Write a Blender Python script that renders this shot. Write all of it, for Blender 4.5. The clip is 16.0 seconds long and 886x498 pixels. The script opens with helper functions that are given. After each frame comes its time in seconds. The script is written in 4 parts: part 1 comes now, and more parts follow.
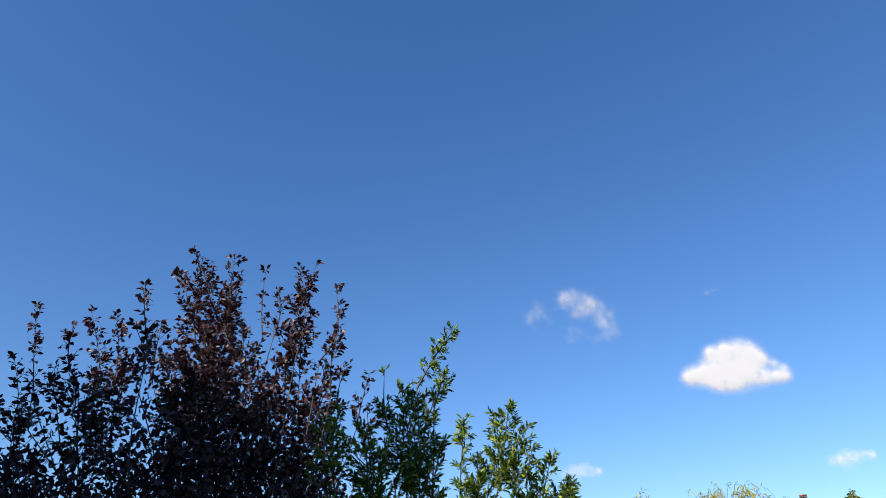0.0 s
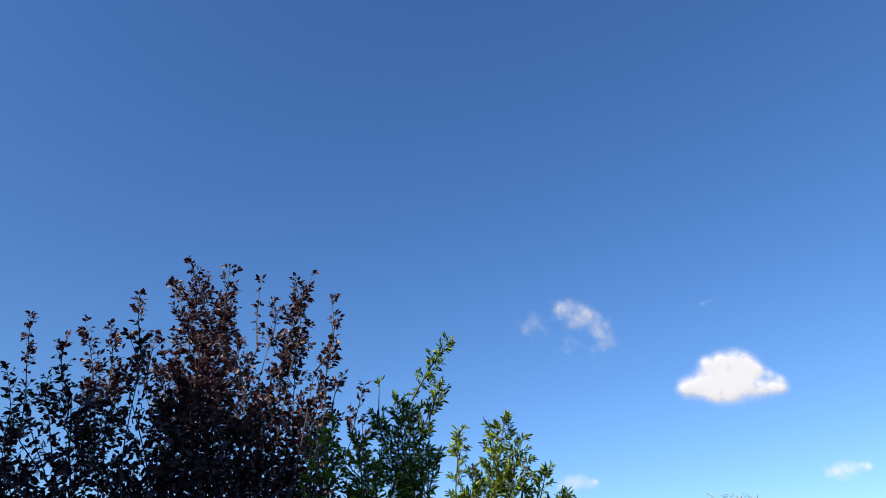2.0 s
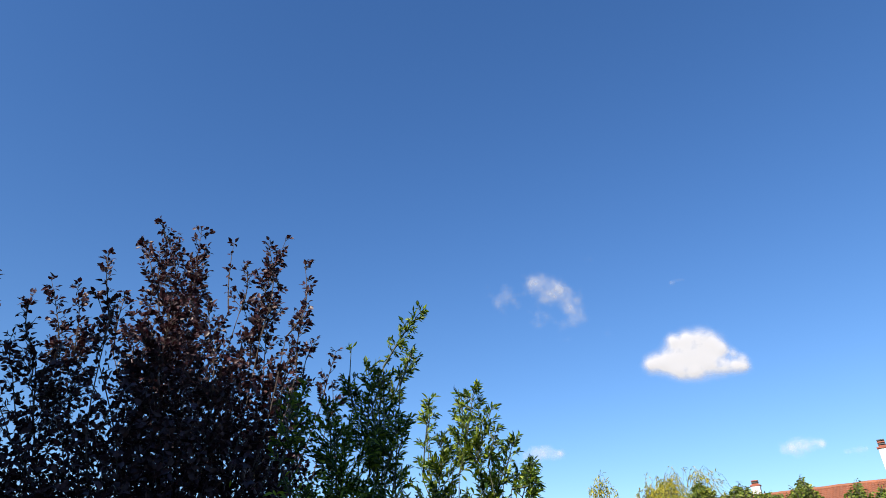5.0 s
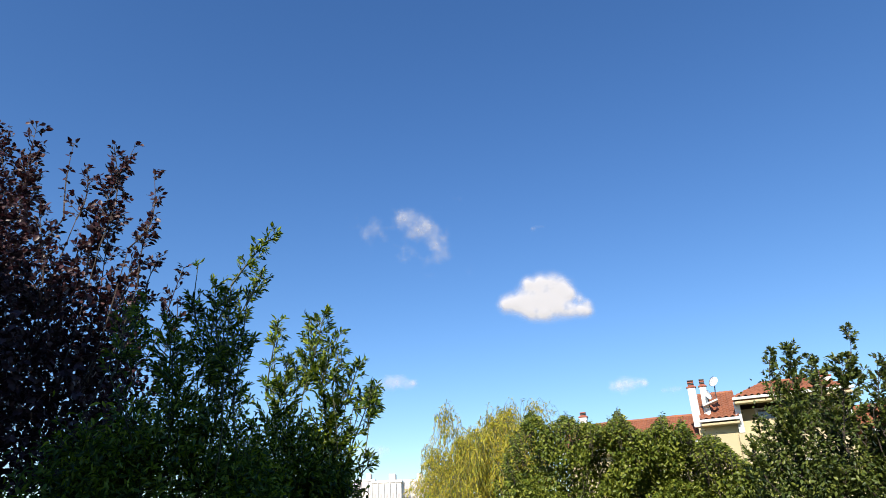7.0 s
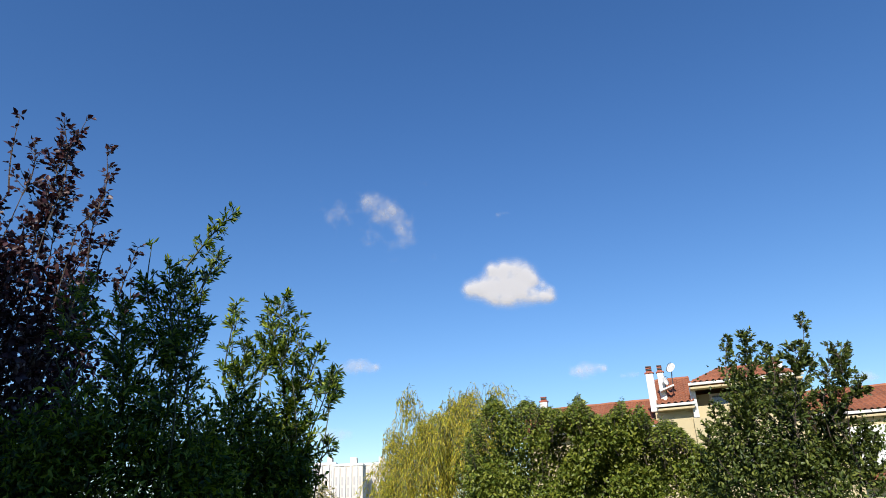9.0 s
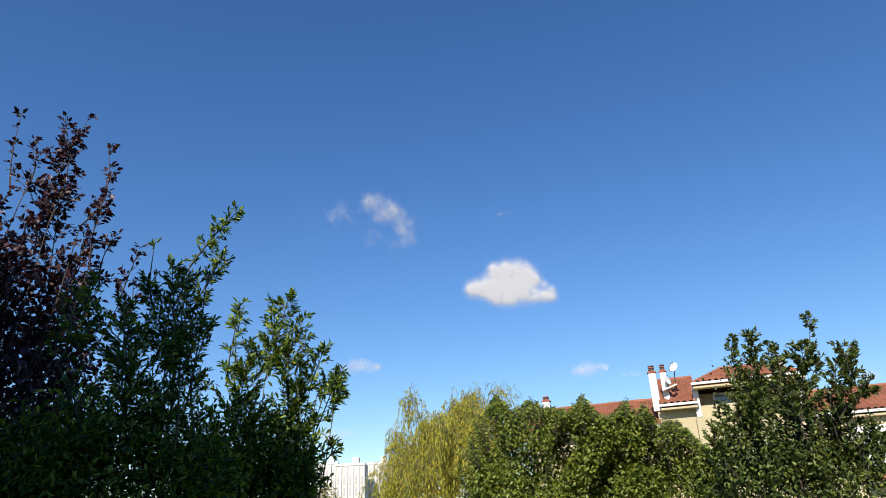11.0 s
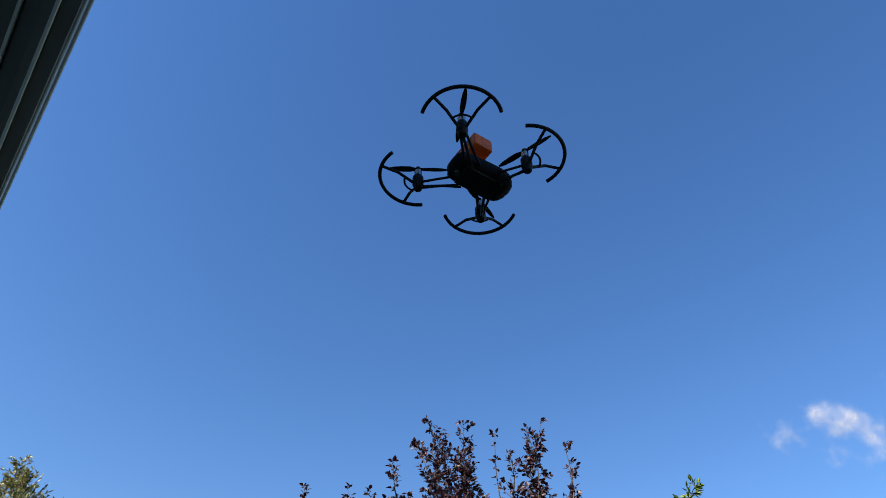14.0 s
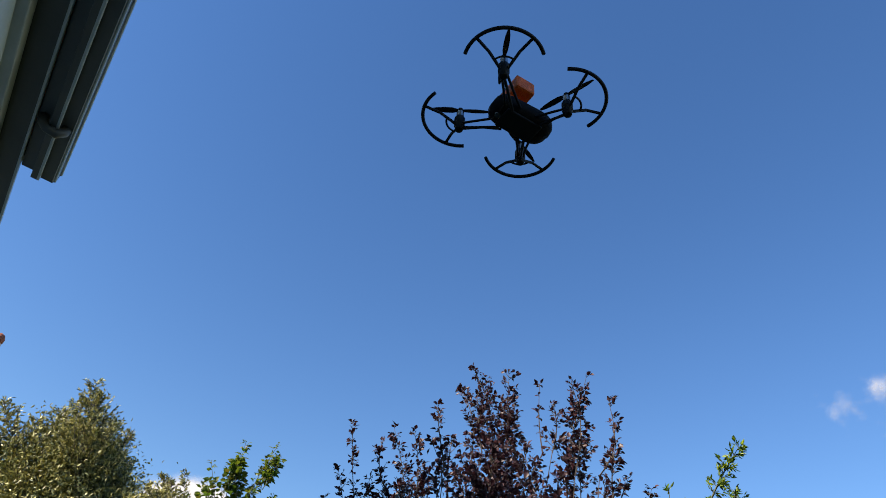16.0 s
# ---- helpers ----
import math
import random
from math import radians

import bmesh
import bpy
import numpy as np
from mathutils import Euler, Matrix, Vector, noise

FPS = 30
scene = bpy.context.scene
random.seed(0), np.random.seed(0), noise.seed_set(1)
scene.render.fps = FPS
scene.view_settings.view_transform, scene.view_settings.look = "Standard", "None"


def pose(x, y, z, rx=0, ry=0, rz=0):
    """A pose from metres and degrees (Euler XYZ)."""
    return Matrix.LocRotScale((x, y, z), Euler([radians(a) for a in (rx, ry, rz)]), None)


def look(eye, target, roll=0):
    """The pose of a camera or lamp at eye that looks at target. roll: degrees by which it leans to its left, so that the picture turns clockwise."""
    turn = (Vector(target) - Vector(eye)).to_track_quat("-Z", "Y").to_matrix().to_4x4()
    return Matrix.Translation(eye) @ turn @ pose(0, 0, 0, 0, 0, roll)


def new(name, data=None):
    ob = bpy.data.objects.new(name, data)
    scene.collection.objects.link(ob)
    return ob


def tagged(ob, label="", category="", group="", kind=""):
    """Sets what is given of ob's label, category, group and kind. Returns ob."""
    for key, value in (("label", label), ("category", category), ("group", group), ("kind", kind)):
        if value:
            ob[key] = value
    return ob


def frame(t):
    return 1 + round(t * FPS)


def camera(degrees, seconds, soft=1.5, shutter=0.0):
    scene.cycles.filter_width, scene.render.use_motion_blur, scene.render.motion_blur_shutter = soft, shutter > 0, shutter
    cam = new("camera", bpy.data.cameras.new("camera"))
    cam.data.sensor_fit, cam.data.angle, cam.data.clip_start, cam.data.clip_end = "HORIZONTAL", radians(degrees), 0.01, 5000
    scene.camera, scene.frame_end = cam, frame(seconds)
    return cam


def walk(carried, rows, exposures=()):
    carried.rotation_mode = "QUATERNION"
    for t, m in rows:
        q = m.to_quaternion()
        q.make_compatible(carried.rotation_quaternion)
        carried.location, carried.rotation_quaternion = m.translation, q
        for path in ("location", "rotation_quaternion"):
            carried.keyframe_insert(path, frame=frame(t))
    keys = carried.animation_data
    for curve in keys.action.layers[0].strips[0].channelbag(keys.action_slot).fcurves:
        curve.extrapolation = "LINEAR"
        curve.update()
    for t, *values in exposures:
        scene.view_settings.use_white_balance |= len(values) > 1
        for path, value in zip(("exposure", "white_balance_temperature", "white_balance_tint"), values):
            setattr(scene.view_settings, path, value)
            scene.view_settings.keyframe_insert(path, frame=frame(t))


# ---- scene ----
cam = camera(68.04, 16.0, soft=0.9)
EXPOSURE, SKY_SAT, SKY_HUE, SKY_STRENGTH, SUN_STRENGTH, CLOUD_GLOW = 0.86, 1.20, 0.508, 0.102, 5.0, 0.09

# ---------------------------------------------------------------- camera
def aim(yaw, pitch, roll, eye):
    """A pose from compass heading (degrees right of +y), upward pitch and roll."""
    a, p = radians(yaw), radians(pitch)
    d = Vector((math.sin(a) * math.cos(p), math.cos(a) * math.cos(p), math.sin(p)))
    return look(eye, Vector(eye) + d * 10, roll)


# seconds, heading, pitch, roll, eye
PATH = [
    (0, -15.34, 32.01, -2.38, (-0.029, -0.002, 1.630)),
    (0.5, -15.24, 32.18, -2.48, (-0.029, -0.001, 1.630)),
    (1, -15.19, 32.38, -2.43, (-0.027, 0.001, 1.633)),
    (1.5, -15.05, 32.62, -2.42, (-0.027, 0.002, 1.636)),
    (2, -14.92, 32.87, -2.41, (-0.026, -0.001, 1.635)),
    (2.5, -14.69, 33.01, -2.33, (-0.030, -0.006, 1.631)),
    (3, -14.37, 32.99, -2.22, (-0.032, -0.004, 1.627)),
    (3.5, -13.86, 31.94, -1.88, (-0.038, 0.008, 1.632)),
    (4, -13.28, 31.13, -1.74, (-0.033, 0.007, 1.624)),
    (6.5, -6.53, 26.15, -2.62, (-0.037, 0.032, 1.638)),
    (7, 0.02, 24.00, -2.50, (0.045, -0.024, 1.581)),
    (7.5, 1.93, 23.91, -2.96, (0.045, 0.018, 1.594)),
    (8, 2.72, 23.25, -3.06, (0.047, 0.022, 1.592)),
    (8.5, 3.28, 22.57, -2.84, (0.053, 0.026, 1.595)),
    (11, 3.14, 22.51, -2.89, (0.028, 0.079, 1.618)),
    (11.5, -5.15, 30.31, -2.66, (0.024, -0.045, 1.609)),
    (12, -21.14, 40.55, 1.43, (-0.104, -0.402, 1.637)),
    (12.5, -24.92, 47.59, -2.54, (-0.026, -0.319, 1.626)),
    (13, -29.56, 47.26, 1.09, (0.011, -0.321, 1.631)),
    (13.5, -30.73, 47.05, 0.40, (0.037, -0.321, 1.632)),
    (14, -37.24, 43.89, 2.59, (0.035, -0.303, 1.619)),
    (14.5, -36.89, 44.32, 3.84, (0.014, -0.311, 1.608)),
    (15, -36.83, 43.10, 3.83, (0.008, -0.324, 1.605)),
    (15.5, -39.98, 40.61, 6.33, (0.013, -0.321, 1.597)),
    (16, -43.03, 39.16, 8.85, (0.057, -0.298, 1.595)),
]
walk(cam, [(t, aim(a, p, r, e)) for t, a, p, r, e in PATH],
     exposures=[(t, EXPOSURE + e, k, 10) for t, e, k in ((0.0, -0.1, 6420), (4.0, -0.1, 6450), (7.0, -0.15, 6520), (8.5, -0.34, 6340), (11.0, -0.40, 6320), (11.5, -0.37, 5950), (12.0, -0.34, 5650), (12.5, -0.22, 5780), (14.0, 0.12, 6700), (16.0, 0.14, 7050))])

# ---------------------------------------------------------------- sky and sun
SUN_AZ, SUN_EL = -163.0, 36.0
world = bpy.data.worlds.new("sky")
scene.world = world
world.use_nodes = True
wn = world.node_tree
sky = wn.nodes.new("ShaderNodeTexSky")
sky.sky_type = "NISHITA"
sky.sun_disc = False
sky.sun_elevation = radians(SUN_EL)
sky.sun_rotation = radians(SUN_AZ)
sky.altitude = 900
sky.air_density = 1.3
sky.dust_density = 0.4
sky.ozone_density = 4.2
deep = wn.nodes.new("ShaderNodeHueSaturation")
deep.inputs["Saturation"].default_value = SKY_SAT
deep.inputs["Hue"].default_value = SKY_HUE
wn.links.new(sky.outputs[0], deep.inputs["Color"])
wn.links.new(deep.outputs[0], wn.nodes["Background"].inputs[0])
wn.nodes["Background"].inputs[1].default_value = SKY_STRENGTH
sun = new("sun", bpy.data.lights.new("sun", "SUN"))
sun.data.energy, sun.data.angle, sun.data.color = SUN_STRENGTH, radians(0.5), (1.0, 0.93, 0.82)
_a, _e = radians(SUN_AZ), radians(SUN_EL)
SUN_FROM = Vector((math.sin(_a) * math.cos(_e), math.cos(_a) * math.cos(_e), math.sin(_e)))
sun.matrix_basis = look(SUN_FROM * 60, (0, 0, 0))


# ---------------------------------------------------------------- materials
def surface(name, colour, rough=0.6, metal=0.0, vary=0.25, scale=6.0, bump=0.2, fine=60.0, spec=0.5):
    """Principled surface with stains at one scale, grain at another and fine relief."""
    m = bpy.data.materials.new(name)
    m.use_nodes = True
    n, l = m.node_tree.nodes, m.node_tree.links
    b = n["Principled BSDF"]
    b.inputs["Roughness"].default_value = rough
    b.inputs["Metallic"].default_value = metal
    b.inputs["Specular IOR Level"].default_value = spec
    co = n.new("ShaderNodeTexCoord")
    big, small = n.new("ShaderNodeTexNoise"), n.new("ShaderNodeTexNoise")
    big.inputs["Scale"].default_value, big.inputs["Detail"].default_value = scale, 5
    small.inputs["Scale"].default_value, small.inputs["Detail"].default_value = fine, 3
    for x in (big, small):
        l.new(co.outputs["Object"], x.inputs["Vector"])
    both = n.new("ShaderNodeMath")
    both.operation = "MULTIPLY_ADD"
    both.inputs[1].default_value = 0.35
    l.new(small.outputs[0], both.inputs[0])
    l.new(big.outputs[0], both.inputs[2])
    ramp = n.new("ShaderNodeValToRGB")
    ramp.color_ramp.elements[0].position, ramp.color_ramp.elements[1].position = 0.4, 0.95
    ramp.color_ramp.elements[0].color = (*[c * (1 - vary) for c in colour], 1)
    ramp.color_ramp.elements[1].color = (*[min(1, c * (1 + vary * 0.6)) for c in colour], 1)
    l.new(both.outputs[0], ramp.inputs[0])
    l.new(ramp.outputs[0], b.inputs["Base Color"])
    if bump:
        bp = n.new("ShaderNodeBump")
        bp.inputs["Strength"].default_value, bp.inputs["Distance"].default_value = bump, 0.01
        l.new(small.outputs[0], bp.inputs["Height"])
        l.new(bp.outputs[0], b.inputs["Normal"])
    return m


def foliage(name, colours, rough=0.45, through_light=0.35, glow=(1.6, 1.5, 0.6)):
    """Leaf: colour drawn leaf by leaf from a range, glossy face, light passing through."""
    m = bpy.data.materials.new(name)
    m.use_nodes = True
    n, l = m.node_tree.nodes, m.node_tree.links
    b, out = n["Principled BSDF"], n["Material Output"]
    g = n.new("ShaderNodeNewGeometry")
    ramp = n.new("ShaderNodeValToRGB")
    els = ramp.color_ramp.elements
    while len(els) < len(colours):
        els.new(0.5)
    for k, c in enumerate(colours):
        els[k].position, els[k].color = k / (len(colours) - 1), (*c, 1)
    l.new(g.outputs["Random Per Island"], ramp.inputs[0])
    co = n.new("ShaderNodeTexCoord")
    tex = n.new("ShaderNodeTexNoise")
    tex.inputs["Scale"].default_value, tex.inputs["Detail"].default_value = 40, 3
    l.new(co.outputs["Object"], tex.inputs["Vector"])
    mul = n.new("ShaderNodeMixRGB")
    mul.blend_type = "OVERLAY"
    mul.inputs[0].default_value = 0.5
    l.new(ramp.outputs[0], mul.inputs[1])
    l.new(tex.outputs[0], mul.inputs[2])
    l.new(mul.outputs[0], b.inputs["Base Color"])
    b.inputs["Roughness"].default_value = rough
    b.inputs["Specular IOR Level"].default_value = 0.28
    tr = n.new("ShaderNodeBsdfTranslucent")
    warm = n.new("ShaderNodeMixRGB")
    warm.blend_type = "MULTIPLY"
    warm.inputs[0].default_value = 1
    warm.inputs[2].default_value = (*glow, 1)
    l.new(mul.outputs[0], warm.inputs[1])
    l.new(warm.outputs[0], tr.inputs[0])
    mix = n.new("ShaderNodeMixShader")
    mix.inputs[0].default_value = through_light
    l.new(b.outputs[0], mix.inputs[1])
    l.new(tr.outputs[0], mix.inputs[2])
    l.new(mix.outputs[0], out.inputs[0])
    return m


M_PLUM = foliage("plum_leaf", [(0.026, 0.012, 0.017), (0.045, 0.017, 0.021), (0.054, 0.023, 0.029), (0.08, 0.039, 0.038), (0.042, 0.027, 0.035)], 0.42, 0.12, (1.5, 0.8, 0.8))
# peach: darkest and brightest tones imitate shaded and sunlit leaves
M_PEACH = foliage("peach_leaf", [(0.020, 0.042, 0.008), (0.035, 0.08, 0.010), (0.08, 0.14, 0.014), (0.28, 0.34, 0.028), (0.035, 0.065, 0.014)], 0.38, 0.24, (1.9, 1.8, 0.5))
M_CHERRY = foliage("cherry_leaf", [(0.055, 0.085, 0.012), (0.09, 0.125, 0.016), (0.14, 0.17, 0.022), (0.22, 0.235, 0.035)], 0.42, 0.16)
M_ASH = foliage("ash_leaf", [(0.030, 0.048, 0.010), (0.050, 0.075, 0.014), (0.075, 0.10, 0.018), (0.15, 0.17, 0.03)], 0.42, 0.08)
M_WILLOW = foliage("willow_leaf", [(0.13, 0.18, 0.025), (0.34, 0.34, 0.03), (0.52, 0.44, 0.045), (0.38, 0.29, 0.04)], 0.5, 0.32)
# olive: pale gold tones stand in for sun highlights, dark ones for shade
M_OLIVE = foliage("olive_leaf", [(0.045, 0.055, 0.020), (0.12, 0.125, 0.04), (0.34, 0.31, 0.10), (0.58, 0.53, 0.24)], 0.36, 0.10, (1.3, 1.2, 0.7))
M_PEAR = foliage("pear_leaf", [(0.05, 0.10, 0.02), (0.08, 0.13, 0.025), (0.13, 0.16, 0.03), (0.10, 0.09, 0.03)], 0.4, 0.4)
M_BARK = surface("bark_dark", (0.075, 0.055, 0.045), 0.85, vary=0.5, scale=9, bump=0.8, fine=70)
M_BARK_PALE = surface("bark_pale", (0.16, 0.12, 0.08), 0.85, vary=0.4, scale=9, bump=0.7, fine=60)
M_TWIG_GREEN = surface("green_twig", (0.07, 0.075, 0.035), 0.6, vary=0.3, scale=8, bump=0.2)
M_GRASS = surface("lawn_soil", (0.07, 0.085, 0.03), 0.95, vary=0.5, scale=0.35, bump=0.6, fine=14)
M_STUCCO = surface("cream_stucco", (0.47, 0.39, 0.235), 0.9, vary=0.10, scale=0.8, bump=0.3, fine=40)
M_WHITE = surface("white_paint", (0.62, 0.61, 0.585), 0.55, vary=0.10, scale=1.2, bump=0.05)
M_TILE = surface("terracotta_tile", (0.30, 0.11, 0.055), 0.85, vary=0.35, scale=1.6, bump=0.4, fine=22)
M_BRICK = surface("brick_red", (0.33, 0.10, 0.06), 0.85, vary=0.3, scale=4, bump=0.4)
M_SOOT = surface("sooty_metal", (0.05, 0.045, 0.045), 0.6, vary=0.3, scale=5)
M_GLASS = surface("window_dark", (0.035, 0.045, 0.055), 0.08, vary=0.2, scale=1.0, bump=0.0, spec=0.8)
M_CURTAIN = surface("net_curtain", (0.62, 0.62, 0.60), 0.9, vary=0.25, scale=3, bump=0.2)
M_CONCRETE = surface("pale_render", (0.64, 0.57, 0.50), 0.9, vary=0.10, scale=0.15, bump=0.1, fine=3)
M_CONCRETE_GREY = surface("grey_render", (0.42, 0.40, 0.40), 0.9, vary=0.12, scale=0.15, bump=0.1, fine=3)
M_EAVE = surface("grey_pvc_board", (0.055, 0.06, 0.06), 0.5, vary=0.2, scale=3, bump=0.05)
M_GUTTER = surface("grey_gutter", (0.36, 0.42, 0.46), 0.35, vary=0.15, scale=3, bump=0.03)
M_WALL_GREY = surface("blue_grey_wall", (0.42, 0.48, 0.51), 0.7, vary=0.12, scale=2, bump=0.15)
M_BLACK = surface("black_plastic", (0.007, 0.007, 0.008), 0.6, spec=0.3, vary=0.3, scale=60, bump=0.05, fine=900)
M_BLACK_SOFT = surface("matt_black_plastic", (0.007, 0.007, 0.008), 0.8, spec=0.2, vary=0.2, scale=60, bump=0.05, fine=900)
M_METAL = surface("motor_steel", (0.45, 0.45, 0.46), 0.3, 1.0, vary=0.15, scale=200, bump=0.0)
M_ORANGE = surface("orange_print", (0.92, 0.15, 0.012), 0.5, vary=0.15, scale=80, bump=0.3, fine=700)
M_CARD = surface("card_dark", (0.04, 0.045, 0.055), 0.55, vary=0.3, scale=60, bump=0.02)
M_CARD_GREY = surface("card_grey", (0.20, 0.22, 0.23), 0.5, vary=0.2, scale=50, bump=0.02)
M_CARD_INK = surface("card_ink", (0.30, 0.32, 0.34), 0.6, vary=0.2, scale=90, bump=0.0)


# ---------------------------------------------------------------- building helpers
RNG = np.random.default_rng(7)


class Geo:
    """Collects vertices and faces of one mesh."""

    def __init__(self):
        self.v, self.f, self.n = [], [], 0

    def add(self, verts, faces):
        verts = np.asarray(verts, float)
        self.v.append(verts)
        self.f += [tuple(int(i) + self.n for i in f) for f in faces]
        self.n += len(verts)
        return self

    def tube(self, pts, radii, sides=6, cap=True):
        pts = np.asarray(pts, float)
        k = len(pts)
        radii = np.broadcast_to(np.asarray(radii, float), (k,))
        tang = np.gradient(pts, axis=0)
        tang /= np.linalg.norm(tang, axis=1)[:, None] + 1e-12
        ref = np.array([0.0, 0.0, 1.0]) if abs(tang[0][2]) < 0.9 else np.array([1.0, 0.0, 0.0])
        rings = []
        for p, t, r in zip(pts, tang, radii):
            a = np.cross(t, ref)
            a /= np.linalg.norm(a) + 1e-12
            b = np.cross(t, a)
            ref = np.cross(a, t)
            ang = np.arange(sides) * 2 * np.pi / sides
            rings.append(p + r * (np.cos(ang)[:, None] * a + np.sin(ang)[:, None] * b))
        faces = [(i * sides + j, i * sides + (j + 1) % sides, (i + 1) * sides + (j + 1) % sides, (i + 1) * sides + j)
                 for i in range(k - 1) for j in range(sides)]
        if cap:
            faces += [tuple(range(sides))[::-1], tuple((k - 1) * sides + j for j in range(sides))]
        return self.add(np.concatenate(rings), faces)

    def box(self, c, s, bevel=0.0, rot=None):
        """A box with chamfered edges: centre, size, chamfer, optional 3x3 turn."""
        bm = bmesh.new()
        bmesh.ops.create_cube(bm, size=1)
        bmesh.ops.scale(bm, vec=s, verts=bm.verts)
        if bevel:
            bmesh.ops.bevel(bm, geom=bm.edges[:], offset=bevel, segments=2, affect="EDGES", profile=0.6)
        bm.verts.index_update()
        v = np.array([x.co[:] for x in bm.verts])
        if rot is not None:
            v = v @ np.asarray(rot).T
        f = [[x.index for x in q.verts] for q in bm.faces]
        bm.free()
        return self.add(v + np.asarray(c, float), f)

    def lathe(self, profile, centre=(0, 0, 0), sides=16):
        """Turned form about z; profile of (radius, height)."""
        ang = np.arange(sides) * 2 * np.pi / sides
        v = [(r * np.cos(a), r * np.sin(a), z) for r, z in profile for a in ang]
        k = len(profile)
        f = [(i * sides + j, i * sides + (j + 1) % sides, (i + 1) * sides + (j + 1) % sides, (i + 1) * sides + j)
             for i in range(k - 1) for j in range(sides)]
        f += [tuple(range(sides))[::-1], tuple((k - 1) * sides + j for j in range(sides))]
        return self.add(np.array(v) + np.asarray(centre, float), f)

    def mesh(self, name, shift=(0, 0, 0), smooth=False):
        me = bpy.data.meshes.new(name)
        v = np.concatenate(self.v) - np.asarray(shift, float)
        me.from_pydata(v.tolist(), [], self.f)
        if smooth:
            me.polygons.foreach_set("use_smooth", [True] * len(me.polygons))
        me.update()
        return me


def thing(name, base, label, category, group="", kind=""):
    ob = new(name)
    ob.empty_display_size = 0.1
    ob.location = base
    return tagged(ob, label, category, group, kind)


def part(name, geo, material, parent, label="", local=False, smooth=False):
    """Links geometry as one mesh object under a thing or part; geometry in world metres unless local."""
    shift = (0, 0, 0)
    if not local:
        top, shift = parent, Vector((0, 0, 0))
        while top is not None:
            shift = shift + top.location
            top = top.parent
    me = geo if isinstance(geo, bpy.types.Mesh) else geo.mesh(name, shift, smooth)
    me.materials.append(material)
    ob = new(name, me)
    ob.parent = parent
    if label:
        ob["label"] = label
    return ob


def leaf_mesh(name, pos, ahead, size, width, fold=0.12, droop=0.12, shift=(0, 0, 0)):
    """Many folded, pointed leaves in one mesh: base points, directions to the tip, lengths."""
    pos, ahead, size = np.asarray(pos, float), np.asarray(ahead, float), np.asarray(size, float)
    k = len(pos)
    ahead = ahead / (np.linalg.norm(ahead, axis=1)[:, None] + 1e-9)
    side = np.cross(ahead, RNG.normal(size=(k, 3)) * 0.8 + (0.0, -0.25, 0.8))
    side /= np.linalg.norm(side, axis=1)[:, None] + 1e-9
    up = np.cross(side, ahead)
    tpl = np.array([(0, 0, 0), (-0.5, 0.34, fold), (0, 0.38, 0), (0.5, 0.34, fold), (-0.38, 0.68, fold * 0.8 - droop * 0.4),
                    (0, 0.70, -droop * 0.4), (0.38, 0.68, fold * 0.8 - droop * 0.4), (0, 1, -droop)])
    tri = np.array([(0, 2, 1), (0, 3, 2), (1, 2, 5), (1, 5, 4), (2, 3, 6), (2, 6, 5), (4, 5, 7), (5, 6, 7)])
    w = width * RNG.uniform(0.75, 1.2, k)
    v = pos[:, None] + size[:, None, None] * (tpl[None, :, 0:1] * w[:, None, None] * side[:, None] + tpl[None, :, 1:2] * ahead[:, None] + tpl[None, :, 2:3] * up[:, None])
    v = v.reshape(-1, 3) - np.asarray(shift, float)
    f = (tri[None] + 8 * np.arange(k)[:, None, None]).reshape(-1, 3)
    me = bpy.data.meshes.new(name)
    me.vertices.add(len(v))
    me.vertices.foreach_set("co", v.ravel())
    me.loops.add(f.size)
    me.loops.foreach_set("vertex_index", f.ravel())
    me.polygons.add(len(f))
    me.polygons.foreach_set("loop_start", np.arange(len(f)) * 3)
    me.polygons.foreach_set("use_smooth", np.ones(len(f), bool))
    me.update(calc_edges=True)
    me.validate()
    return me


def polar(az, el, d):
    """A point d metres off on the level, at that heading and elevation from the standing eye."""
    a = radians(az)
    return np.array([math.sin(a) * d, math.cos(a) * d, 1.6 + d * math.tan(radians(el))])


def bent(a, b, bow=0.08, k=6):
    """A gently bowed line from a to b that leaves upwards."""
    a, b = np.asarray(a, float), np.asarray(b, float)
    s = np.linspace(0, 1, k)[:, None]
    ln = np.linalg.norm(b - a)
    off = RNG.normal(size=3) * bow * ln
    return a + (b - a) * s + off * np.sin(np.pi * s) * (1 - 0.4 * s)


